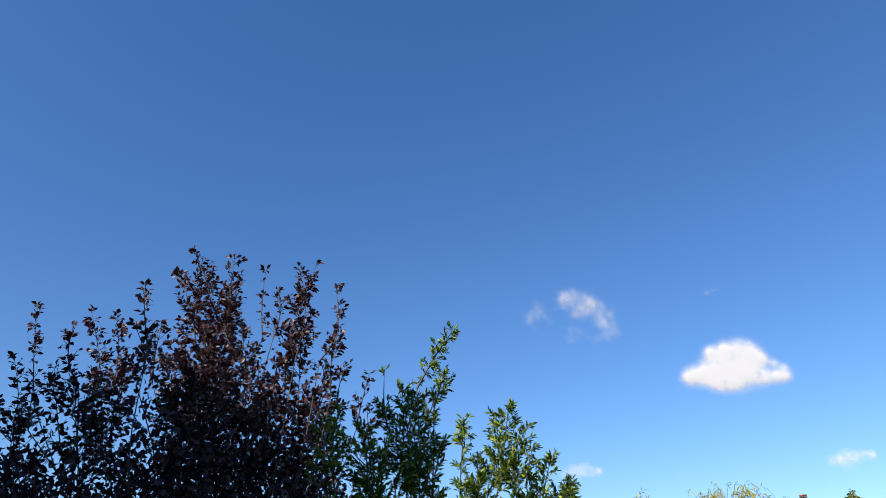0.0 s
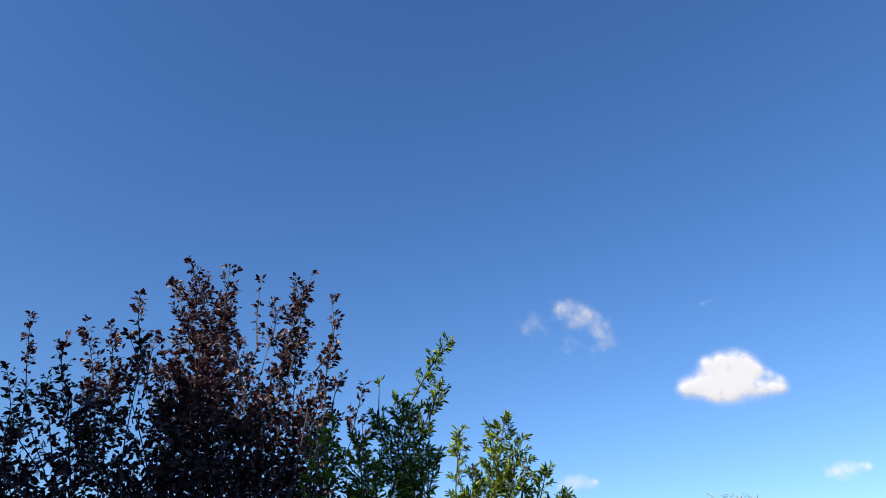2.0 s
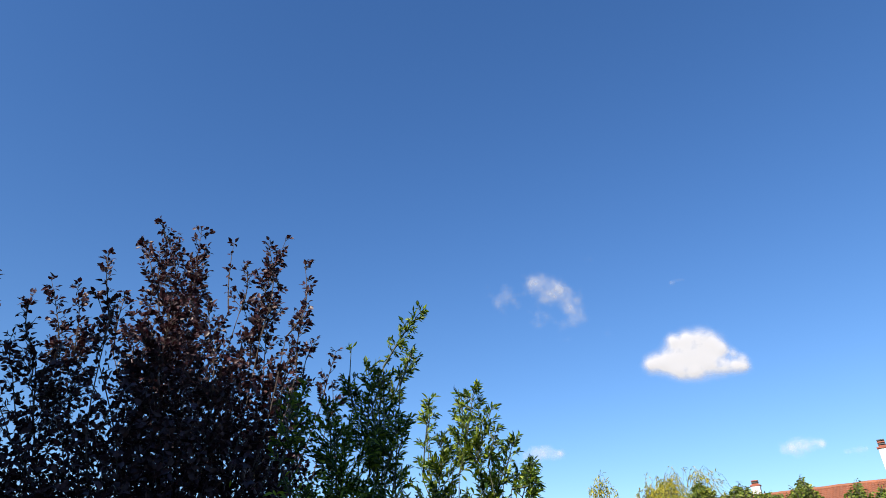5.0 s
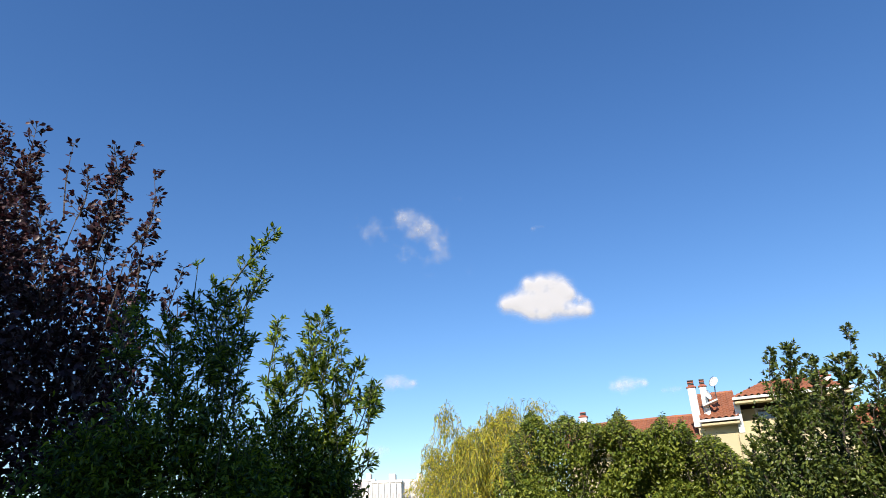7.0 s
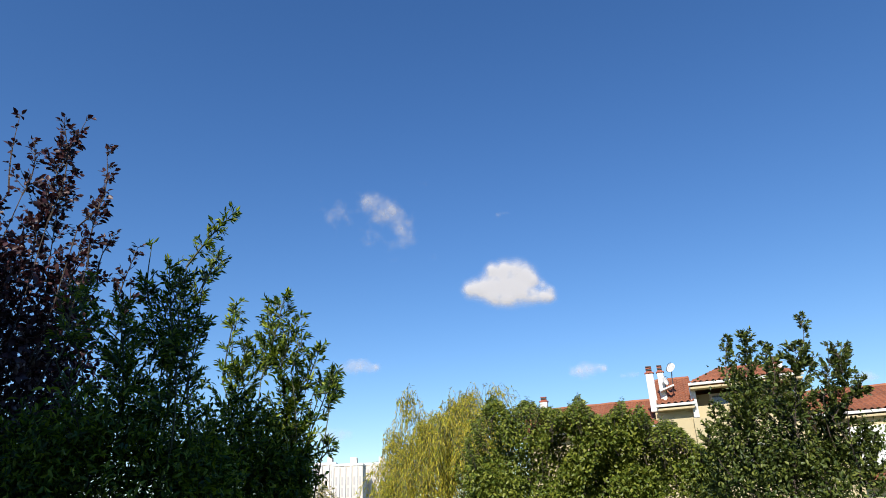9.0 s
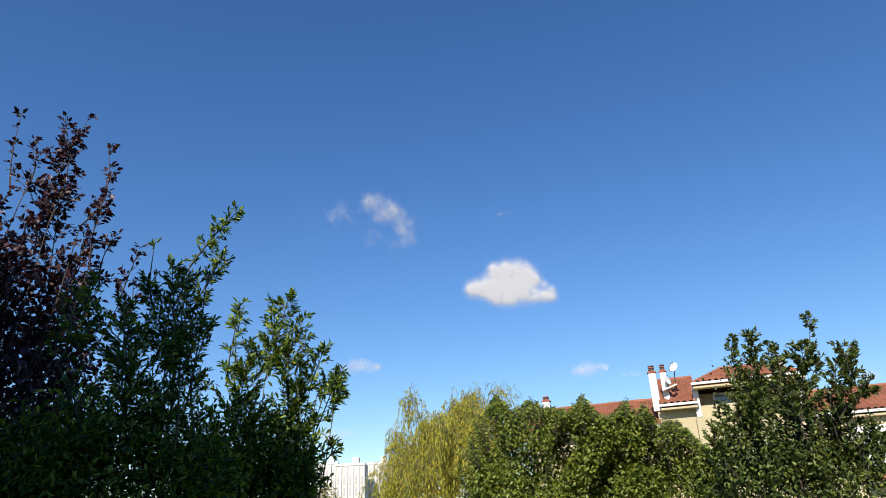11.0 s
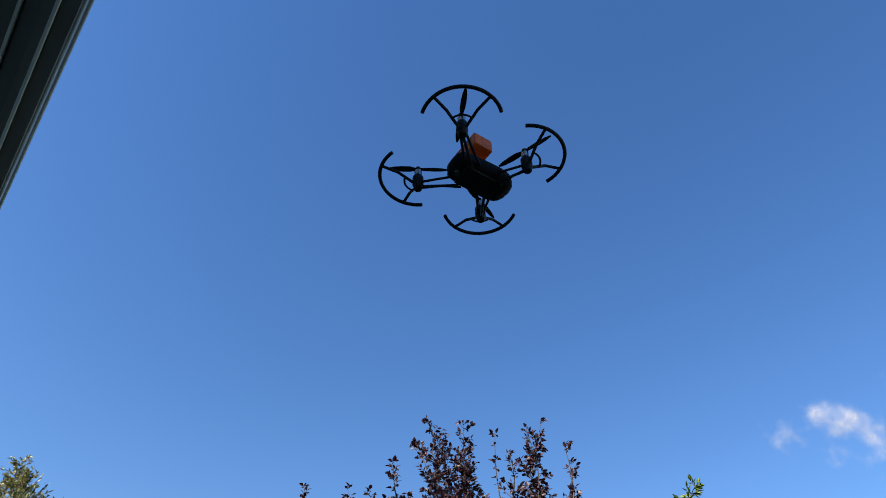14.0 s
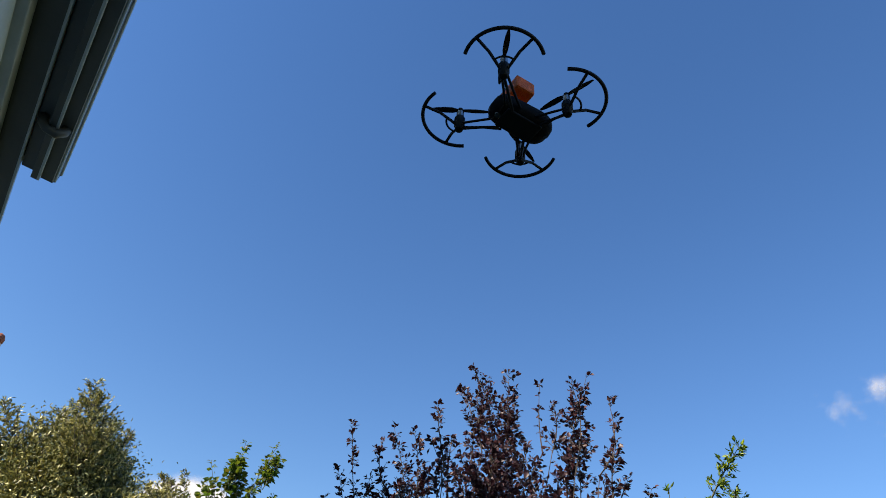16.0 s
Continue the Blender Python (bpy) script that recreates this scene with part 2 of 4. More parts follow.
def grow(name, base, label, category, tips, leaf, material, bark, trunk_h=0.9, trunk_r=0.08, limbs=7, fill=120, fill_len=(0.4, 0.9),
         per_m=40, width=0.5, bushy=2000, low=0.8, spread=0.35, group="", twig=None, tilt=0.75, depth=1.2, gather=0.2, top_gap=0.5, mass=0.6, loose=0.25, dense_low=1.1, wild=0.08, hang=0.25, bare=0.25):
    """A broadleaf tree: trunk, limbs to the crown, long shoots to the given tips, shorter shoots beneath their outline, leaves on all of them."""
    tips = np.asarray(tips, float)
    base = np.asarray(base, float)
    t = thing(name, base, label, category, group)
    fork = base + (0, 0, trunk_h)
    g = Geo().tube(bent(base - (0, 0, 0.05), fork, 0.03, 6), np.linspace(trunk_r * 1.25, trunk_r * 0.85, 6), 10)
    part("trunk", g, bark, t, smooth=True)
    centre = tips.mean(0)
    order = np.argsort(np.arctan2(tips[:, 0] - centre[0], tips[:, 1] - centre[1]))
    picks = order[np.linspace(0, len(order) - 1, min(limbs, len(order))).astype(int)]
    ends = []
    for i in picks:
        e = fork + (tips[i] - fork) * 0.62
        line = bent(fork - (0, 0, 0.1), e, 0.10, 7)
        ends.append(line)
        part("limb", Geo().tube(line, np.linspace(trunk_r * 0.6, trunk_r * 0.16, 7), 7), bark, t, smooth=True)
    joints = np.concatenate([x[2:] for x in ends])
    # shoots
    lines = []
    for tip in tips:
        j = joints[np.argmin(np.linalg.norm((joints - tip) * (1, 1, 0.6), axis=1))]
        lines.append((bent(j, tip, 0.05, 8), 1.0))
    # outline over heading: slope at which the shoots' tips stand
    head = np.arctan2(tips[:, 0], tips[:, 1])
    o = np.argsort(head)
    far = np.hypot(tips[:, 0], tips[:, 1])
    slope = (tips[:, 2] - 1.6) / far
    dist = far.mean()
    for k in range(fill):
        i = k % len(tips)
        if RNG.uniform() < loose:
            h, d = RNG.uniform(head.min(), head.max()), dist + RNG.uniform(-depth, depth)
            top = 1.6 + d * np.interp(h, head[o], slope[o]) - mass * RNG.uniform(0.45, 1.2)
        else:
            gap = min(RNG.exponential(top_gap), 2.2 * top_gap)
            w = gather * (0.35 + 0.9 * gap)
            h, d = head[i] + RNG.normal() * w / dist, far[i] + RNG.normal() * w * 1.3
            top = 1.6 + d * slope[i] - 0.12 - gap
        top = max(top, low + 0.3)
        p = np.array([math.sin(h) * d, math.cos(h) * d, top])
        ln = RNG.uniform(*fill_len)
        out = (p - [centre[0], centre[1], p[2]]) * spread
        start = p - np.array([0, 0, ln * tilt]) - out * ln / (np.linalg.norm(out) + 0.6) + RNG.normal(size=3) * wild * ln
        lines.append((bent(start, p, 0.06, 6), 0.6))
    tw = Geo()
    pos, way, size = [], [], []
    for line, k in lines:
        ln = np.linalg.norm(np.diff(line, axis=0), axis=1).sum()
        tw.tube(line, np.linspace(0.010, 0.0025, len(line)) * (leaf / 0.06) ** 0.5 * (0.85 if k == 1 else 0.5), 4, False)
        n = max(4, int(per_m * min(ln, 0.9)))
        s = 1 - (1 - bare) * RNG.uniform(0, 1, n) ** 0.9
        if k == 1.0 and n > 8:
            s[:6] = RNG.uniform(0.93, 1.0, 6)
        ix = s * (len(line) - 1)
        i0 = np.minimum(ix.astype(int), len(line) - 2)
        p = line[i0] + (line[i0 + 1] - line[i0]) * (ix - i0)[:, None]
        axis = (line[-1] - line[0]) / (ln + 1e-9)
        r = RNG.normal(size=(n, 3))
        r -= (r @ axis)[:, None] * axis
        r /= np.linalg.norm(r, axis=1)[:, None] + 1e-9
        w = r + axis * 0.45 + np.array([0, 0, -hang]) + RNG.normal(size=(n, 3)) * 0.25
        pos.append(p + r * leaf * RNG.uniform(0.0, 0.5, n)[:, None])
        way.append(w)
        size.append(leaf * RNG.uniform(0.6, 1.15, n) * (1 - 0.35 * np.maximum(0, s - 0.85) / 0.15))
    part("branchwork", tw, twig or bark, t, "thin upright twigs")["kind"] = "stuff"
    if bushy:
        h = RNG.uniform(head.min(), head.max(), bushy)
        side = (h - (head.min() + head.max()) / 2) / (np.ptp(head) / 2)
        d = dist + RNG.uniform(-1, 1, bushy) * depth * np.sqrt(1 - 0.93 * side * side)
        rel = 1.6 + d * np.interp(h, head[o], slope[o]) - mass
        foot = low + 0.35 * side * side
        z = foot + np.maximum(rel - foot, 0.05) * RNG.uniform(0, 1, bushy) ** dense_low
        clump = np.array([noise.noise(Vector((math.sin(a) * e * 2.1, math.cos(a) * e * 2.1, c * 2.1))) for a, e, c in zip(h, d, z)])
        keep = (clump > 0.5 * (z - low) / (rel - low + 0.01) - 0.36)
        h, d, z = h[keep], d[keep], z[keep]
        pos.append(np.stack([np.sin(h) * d, np.cos(h) * d, z], 1))
        way.append(RNG.normal(size=(len(h), 3)) + (0, 0, -hang))
        size.append(leaf * RNG.uniform(0.8, 1.25, len(h)))
    me = leaf_mesh("crown", np.concatenate(pos), np.concatenate(way), np.concatenate(size), width, shift=base)
    part("crown", me, material, t)["kind"] = "stuff"
    return t

# ---------------------------------------------------------------- ground
g = Geo()
_r = [0, 2, 4, 7, 11, 17, 26, 40, 70, 130, 260, 600, 1500, 3500]
_k = 48
_v = [(r * math.cos(a), r * math.sin(a), 0.05 * min(1, max(0, r - 12) / 20) * noise.noise(Vector((r * math.cos(a) * 0.15, r * math.sin(a) * 0.15, 3))))
      for r in _r for a in [2 * math.pi * j / _k for j in range(_k)]]
g.add(_v, [(i * _k + j, i * _k + (j + 1) % _k, (i + 1) * _k + (j + 1) % _k, (i + 1) * _k + j) for i in range(len(_r) - 1) for j in range(_k)])
me = g.mesh("ground", smooth=True)
me.materials.append(M_GRASS)
tagged(new("ground", me), "garden lawn and open ground reaching the horizon", "ground", kind="structure")


# ---------------------------------------------------------------- clouds
def cloud_material():
    m = bpy.data.materials.new("cloud")
    m.use_nodes = True
    n, l = m.node_tree.nodes, m.node_tree.links
    n.remove(n["Principled BSDF"])
    at = n.new("ShaderNodeAttribute")
    at.attribute_name = "cover"
    co, tex = n.new("ShaderNodeTexCoord"), n.new("ShaderNodeTexNoise")
    tex.inputs["Scale"].default_value, tex.inputs["Detail"].default_value = 0.045, 8
    tex.inputs["Roughness"].default_value = 0.55
    l.new(co.outputs["Object"], tex.inputs["Vector"])
    ma = n.new("ShaderNodeMath")
    ma.operation = "MULTIPLY_ADD"
    ma.inputs[1].default_value, ma.inputs[2].default_value = 1.5, -0.45
    l.new(tex.outputs[0], ma.inputs[0])
    ad = n.new("ShaderNodeMath")
    l.new(at.outputs["Fac"], ad.inputs[0])
    l.new(ma.outputs[0], ad.inputs[1])
    mu = n.new("ShaderNodeMath")
    mu.operation = "MULTIPLY"
    mu.use_clamp = True
    l.new(ad.outputs[0], mu.inputs[0])
    l.new(at.outputs["Fac"], mu.inputs[1])
    df, tr, mx = n.new("ShaderNodeBsdfDiffuse"), n.new("ShaderNodeBsdfTransparent"), n.new("ShaderNodeMixShader")
    # added glow: clouds emit faint light on top of the sunlight they catch
    em, ads = n.new("ShaderNodeEmission"), n.new("ShaderNodeAddShader")
    df.inputs[0].default_value = (0.35, 0.347, 0.372, 1)
    em.inputs[0].default_value, em.inputs[1].default_value = (1.0, 0.95, 0.98, 1), CLOUD_GLOW
    l.new(df.outputs[0], ads.inputs[0])
    l.new(em.outputs[0], ads.inputs[1])
    l.new(mu.outputs[0], mx.inputs[0])
    l.new(tr.outputs[0], mx.inputs[1])
    l.new(ads.outputs[0], mx.inputs[2])
    l.new(mx.outputs[0], n["Material Output"].inputs[0])
    return m


M_CLOUD = cloud_material()


def cloud(az, el, wide, high, puffs, thick, seed, label, lean=0.0):
    """A fair-weather cloud 1.5 km off: a billowed body of the given puffs (along, up, size, in halves of its width), torn at the rim."""
    R = 1500.0
    a0, e0 = radians(az), radians(el)
    nx, ny = 96, 60
    r = np.array([math.cos(a0), -math.sin(a0), 0])
    f = np.array([math.sin(a0) * math.cos(e0), math.cos(a0) * math.cos(e0), math.sin(e0)])
    u = np.cross(r, f)
    W, H = R * radians(wide) / 2, R * radians(high) / 2
    verts, dens = [], []
    for j in range(ny):
        for i in range(nx):
            x, y = (i / (nx - 1) * 2 - 1) * 1.35, (j / (ny - 1) * 2 - 1) * 1.5
            q = Vector((x * W * 0.03 + seed * 7, y * H * 0.03, seed))
            wob = noise.fractal(q, 0.8, 2.1, 6)
            clear = 1.0
            for px, py, ps, *dense in puffs:
                rr = math.hypot((x - px) * W, (y - py) * H) / (ps * W)
                clear *= 1 - (dense[0] if dense else 0.96) * math.exp(-1.1 * rr * rr)
            d = min(1.0, max(0.0, ((1 - clear) * thick + wob * (0.14 if thick > 1 else 0.30) - 0.16) / 0.95))
            edge = min(1, (1.35 - abs(x)) / 0.2, (1.5 - abs(y)) / 0.2)
            d = max(0.0, d ** 1.15 * edge)
            dens.append(d)
            verts.append(R * f + x * W * r + y * H * u - f * ((1 - clear) * W * 0.05 - y * H * 0.15 + x * W * lean))
    dens = np.array(dens)
    faces = [(j * nx + i, j * nx + i + 1, (j + 1) * nx + i + 1, (j + 1) * nx + i) for j in range(ny - 1) for i in range(nx - 1)
             if max(dens[j * nx + i], dens[j * nx + i + 1], dens[(j + 1) * nx + i], dens[(j + 1) * nx + i + 1]) > 0.004]
    used = sorted({i for q in faces for i in q})
    ix = {o: k for k, o in enumerate(used)}
    c = R * f
    me = bpy.data.meshes.new("cloud")
    me.from_pydata([tuple(verts[i] - c) for i in used], [], [tuple(ix[i] for i in q) for q in faces])
    at = me.attributes.new("cover", "FLOAT", "POINT")
    at.data.foreach_set("value", dens[used].astype(np.float32))
    me.polygons.foreach_set("use_smooth", [True] * len(me.polygons))
    me.materials.append(M_CLOUD)
    ob = new("cloud", me)
    ob.location = c
    ob.visible_shadow = False
    return tagged(ob, label, "cloud", "clouds", "structure")


cloud(-3.4, 25.2, 8.6, 4.8, [(-0.62, 0.36, 0.21, 0.62), (-0.82, 0.06, 0.20, 0.48), (-0.10, 0.72, 0.20, 0.70), (0.05, 0.52, 0.24, 0.85), (0.29, 0.43, 0.23, 0.80), (0.45, 0.45, 0.15, 0.70), (0.12, 0.16, 0.19, 0.55), (0.46, 0.09, 0.19, 0.60), (0.72, 0.05, 0.19, 0.66), (0.57, -0.26, 0.19, 0.55), (0.70, -0.52, 0.19, 0.66), (0.70, -0.84, 0.15, 0.5), (0.06, -0.54, 0.19, 0.40), (0.38, -0.85, 0.18, 0.40), (-0.09, 0.10, 0.16, 0.36)], 0.76, 1, "thin torn white cloud in blue sky")
cloud(9.3, 19.1, 9.6, 4.6, [(-0.74, -0.06, 0.16), (-0.54, -0.04, 0.20), (-0.32, -0.02, 0.24), (-0.30, 0.60, 0.13), (-0.10, 0.56, 0.18), (0.12, 0.50, 0.22), (0.29, 0.32, 0.20), (0.40, 0.10, 0.12), (-0.13, 0.06, 0.27), (0.10, -0.08, 0.27), (0.23, -0.30, 0.20), (-0.31, -0.36, 0.18), (-0.07, -0.48, 0.17), (0.40, -0.50, 0.14), (0.54, -0.54, 0.13), (0.68, -0.58, 0.12), (0.58, -0.12, 0.09, 0.7), (0.70, -0.32, 0.09, 0.7)], 1.12, 2, "bright white heap cloud with a flat base")
cloud(15.3, 11.3, 3.3, 1.1, [(-0.75, -0.1, 0.26), (-0.45, 0.0, 0.30), (-0.12, 0.12, 0.32), (0.2, 0.05, 0.32), (0.5, 0.0, 0.28), (0.78, -0.05, 0.22)], 0.72, 3, "small flat white cloud low in the sky")
cloud(18.6, 10.6, 1.7, 0.8, [(-0.75, -0.1, 0.26), (-0.45, 0.0, 0.30), (-0.12, 0.12, 0.32), (0.2, 0.05, 0.32), (0.5, 0.0, 0.28), (0.78, -0.05, 0.22)], 0.5, 4, "small faint white cloud low in the sky")
cloud(-4.6, 12.6, 3.6, 1.1, [(-0.75, -0.1, 0.26), (-0.45, 0.0, 0.30), (-0.12, 0.12, 0.32), (0.2, 0.05, 0.32), (0.5, 0.0, 0.28), (0.78, -0.05, 0.22)], 0.68, 5, "small flat white cloud low in the sky")
cloud(-6.8, 7.1, 3.8, 0.9, [(-0.75, -0.1, 0.26), (-0.45, 0.0, 0.30), (-0.12, 0.12, 0.32), (0.2, 0.05, 0.32), (0.5, 0.0, 0.28), (0.78, -0.05, 0.22)], 0.55, 6, "faint white cloud streak near the skyline")
cloud(35.0, 8.3, 2.6, 0.9, [(-0.75, -0.1, 0.26), (-0.45, 0.0, 0.30), (-0.12, 0.12, 0.32), (0.2, 0.05, 0.32), (0.5, 0.0, 0.28), (0.78, -0.05, 0.22)], 0.5, 7, "small faint white cloud low in the sky")
cloud(9.2, 25.3, 1.3, 0.5, [(-0.75, -0.1, 0.26), (-0.45, 0.0, 0.30), (-0.12, 0.12, 0.32), (0.2, 0.05, 0.32), (0.5, 0.0, 0.28), (0.78, -0.05, 0.22)], 0.36, 8, "barely visible wisp of cloud")
cloud(-60.2, 14.4, 7.4, 3.4, [(-0.6, -0.2, 0.4), (0.0, 0.1, 0.45), (0.5, -0.1, 0.4), (-0.2, -0.5, 0.5), (0.4, -0.5, 0.5)], 2.2, 9, "bright white cloud bank behind the trees", 0.9)

# ---------------------------------------------------------------- far apartment blocks
def apartment(x, y, w, h, d, material, label, bays, seed):
    t = thing("apartment_building", (x, y, 0), label, "building", "far apartment blocks")
    part("wall", Geo().box((0, 0, h / 2), (w, d, h), 0.1), material, t, local=True)
    part("parapet", Geo().box((0, 0, h + 0.35), (w + 0.4, d + 0.4, 0.7), 0.08), M_WHITE, t, local=True)
    part("stair_tower", Geo().box((w * 0.15, 0, h + 1.6), (w * 0.22, d * 0.4, 2.2), 0.08), material, t, local=True)
    step = w / bays
    for i in range(bays):
        part("pilaster", Geo().box((-w / 2 + (i + 0.06) * step, -d / 2 - 0.25, h / 2), (step * 0.22, 0.5, h - 0.2), 0.05), M_WHITE, t, local=True)
    win = Geo().box((0, 0, 0), (step * 0.30, 0.12, 2.3)).mesh("window")
    win.materials.append(M_CONCRETE_GREY)
    for i in range(bays):
        for k in range(int(h // 3)):
            o = new("window", win)
            o.parent = t
            o.location = (-w / 2 + (i + 0.58) * step, -d / 2 - 0.03, 1.6 + 3 * k)
    return t


apartment(-27.5, 220, 6.5, 19.4, 12, M_CONCRETE, "distant white apartment block with grey windows", 3, 1)
apartment(-19.0, 205, 8.5, 17.6, 12, M_CONCRETE, "distant white apartment block with tall pilasters", 5, 2)
apartment(-11.5, 222, 8.0, 19.0, 12, M_CONCRETE, "distant white apartment block partly behind a willow", 4, 3)
apartment(-5.5, 232, 6.0, 16.0, 12, M_CONCRETE_GREY, "distant grey apartment block behind a willow", 3, 4)

# ---------------------------------------------------------------- neighbour's house
HOUSE = thing("house", (12.74, 31.52, 0), "cream stucco house with terracotta tiled roofs", "house")
HOUSE.rotation_euler = (0, 0, radians(-22))


def tiled(u0, u1, v0, z0, v1, z1, pitch=0.26, rows=0.36, inset0=0.0, inset1=0.0):
    """A roof slope from eave (v0, z0) to ridge (v1, z1): rolls of curved tiles in overlapping courses, one closed skin."""
    ln = math.hypot(v1 - v0, z1 - z0)
    nr = max(2, int(ln / rows))
    per = 6
    dv, dz = (v1 - v0) / ln, (z1 - z0) / ln
    k = max(2, int((u1 - u0) / pitch)) * per + 1
    roll = 0.035 + 0.045 * np.cos(np.arange(k) / per * 2 * math.pi)
    v = []
    for r in range(nr):
        for s, lift in ((r / nr, 0.035), ((r + 1) / nr, 0.0)):
            us = np.linspace(u0 + inset0 * s, u1 - inset1 * s, k)
            hh = (roll + RNG.normal(size=k) * 0.004 + lift) * (pitch / 0.26)
            v += list(zip(us, v0 + (v1 - v0) * s - dz * hh, z0 + (z1 - z0) * s + dv * hh))
    f = [(j * k + i, j * k + i + 1, (j + 1) * k + i + 1, (j + 1) * k + i) for j in range(2 * nr - 1) for i in range(k - 1)]
    return Geo().add(v, f)


def house_roof(u0, u1, z_eave, z_ridge, v_eave, v_ridge, name="roof", inset=(0, 0)):
    r = part(name, tiled(u0, u1, v_eave, z_eave, v_ridge, z_ridge, inset0=inset[0], inset1=inset[1]), M_TILE, HOUSE, "weathered terracotta roof tiles", local=True)
    back = Geo().add([(u0, v_eave + 0.03, z_eave - 0.05), (u1, v_eave + 0.03, z_eave - 0.05), (u1 - inset[1], v_ridge, z_ridge - 0.05), (u0 + inset[0], v_ridge, z_ridge - 0.05),
                      (u0, 2 * v_ridge - v_eave, z_eave - 0.05), (u1, 2 * v_ridge - v_eave, z_eave - 0.05)], [(0, 1, 2, 3), (3, 2, 5, 4), (0, 3, 4), (1, 5, 2), (0, 4, 5, 1)])
    part("roof_deck", back, M_TILE, r, local=True)
    k = np.linspace(u0 + inset[0], u1 - inset[1], 12)
    part("ridge_cap", Geo().tube([(x, v_ridge, z_ridge + 0.03 + 0.02 * (i % 2)) for i, x in enumerate(k)], 0.10, 8), M_TILE, r, local=True)
    gut = Geo().box(((u0 + u1) / 2, v_eave - 0.06, z_eave - 0.05), (u1 - u0 + 0.1, 0.13, 0.12), 0.02)
    part("gutter", gut, M_WHITE, HOUSE, "white eaves gutter", local=True)
    sof = Geo().box(((u0 + u1) / 2, v_eave + 0.22, z_eave - 0.22), (u1 - u0 - 0.05, 0.5, 0.10), 0.02)
    part("soffit", sof, M_STUCCO, HOUSE, "cream boxed eaves", local=True)


def chimney(u, v, z0, z1, w, pots):
    c = part("chimney", Geo().box((u, v, (z0 + z1) / 2), (w, w * 0.8, z1 - z0), 0.03), M_WHITE, HOUSE, "white plastered chimney stack", local=True)
    part("chimney_cap", Geo().box((u, v, z1 + 0.03), (w + 0.08, w * 0.8 + 0.08, 0.06), 0.01), M_BRICK, c, local=True)
    for k in range(pots):
        zz = z1 + 0.10 + 0.085 * k
        part("brick_course", Geo().box((u, v, zz), (w * 0.78, w * 0.62, 0.05), 0.008), M_BRICK if k % 2 == 0 else M_SOOT, c, local=True)
        part("vent_post", Geo().box((u, v, zz - 0.04), (w * 0.4, w * 0.4, 0.07), 0.01), M_SOOT, c, local=True)


# left wing
part("wall", Geo().box((-4.2, 3.4, 2.6), (6.6, 6.0, 5.2), 0.02), M_STUCCO, HOUSE, "cream stucco wall", local=True)
house_roof(-8.0, -1.0, 5.42, 7.2, 0.0, 4.4)
# middle block, one floor up
part("wall", Geo().box((0.9, 3.4, 3.1), (4.0, 5.7, 6.15), 0.02), M_STUCCO, HOUSE, "cream stucco wall", local=True)
house_roof(-0.95, 0.80, 6.33, 8.02, 0.05, 3.4)
# upper block with its open loggia
part("wall", Geo().box((3.0, 3.6, 3.4), (4.6, 4.2, 6.9), 0.02), M_STUCCO, HOUSE, "cream stucco wall", local=True)
part("wall", Geo().box((2.9, 0.55, 2.82), (4.6, 0.5, 5.6), 0.02), M_STUCCO, HOUSE, "cream stucco balcony front", local=True)
house_roof(0.68, 5.6, 7.15, 8.15, -0.25, 2.6, inset=(1.45, 1.45))
for uu in (0.78, 5.3):
    part("column", Geo().box((uu, 0.4, 6.35), (0.26, 0.26, 1.45), 0.03), M_WHITE, HOUSE, "white loggia column", local=True)
# right wing
part("wall", Geo().box((10.0, 3.2, 2.5), (8.4, 6.0, 5.0), 0.02), M_STUCCO, HOUSE, "cream stucco wall", local=True)
house_roof(5.6, 14.5, 5.25, 6.7, -0.1, 3.6)
chimney(-1.08, 0.62, 6.1, 7.98, 0.37, 4)
chimney(-0.56, 0.75, 6.6, 8.0, 0.31, 4)
part("flashing_board", Geo().box((-0.35, 0.5, 7.15), (0.75, 0.5, 0.08), 0.02, Matrix.Rotation(radians(-18), 3, "Y")), M_WHITE, HOUSE, local=True)
chimney(-7.3, 4.6, 6.9, 7.75, 0.42, 3)
chimney(5.0, 2.6, 7.2, 8.15, 0.5, 4)


def house_window(u, v, z, w, h, panes, glass, name="window"):
    wd = part(name, Geo().box((u, v, z), (w + 0.16, 0.10, h + 0.16), 0.02), M_WHITE, HOUSE, "white framed window", local=True)
    pw = w / panes
    for i in range(panes):
        part("pane", Geo().box((u - w / 2 + (i + 0.5) * pw, v - 0.045, z), (pw - 0.08, 0.03, h - 0.06)), glass, wd, local=True)
    part("sill", Geo().box((u, v - 0.10, z - h / 2 - 0.12), (w + 0.3, 0.25, 0.06), 0.01), M_WHITE, wd, local=True)


house_window(2.0, 1.46, 6.3, 0.75, 0.9, 1, M_GLASS)
house_window(3.4, 0.27, 3.6, 1.2, 1.3, 2, M_GLASS)
house_window(8.1, 0.17, 3.75, 2.6, 1.6, 3, M_CURTAIN)
house_window(12.0, 0.17, 3.7, 1.8, 1.5, 2, M_CURTAIN)
house_window(-4.6, 0.37, 3.6, 1.2, 1.3, 2, M_GLASS)
part("canopy", tiled(7.0, 11.5, -0.55, 2.30, 0.25, 2.62), M_TILE, HOUSE, "small tiled canopy over the ground floor", local=True)
part("canopy_board", Geo().box((9.25, -0.1, 2.24), (4.5, 0.75, 0.10), 0.02), M_WHITE, HOUSE, local=True)
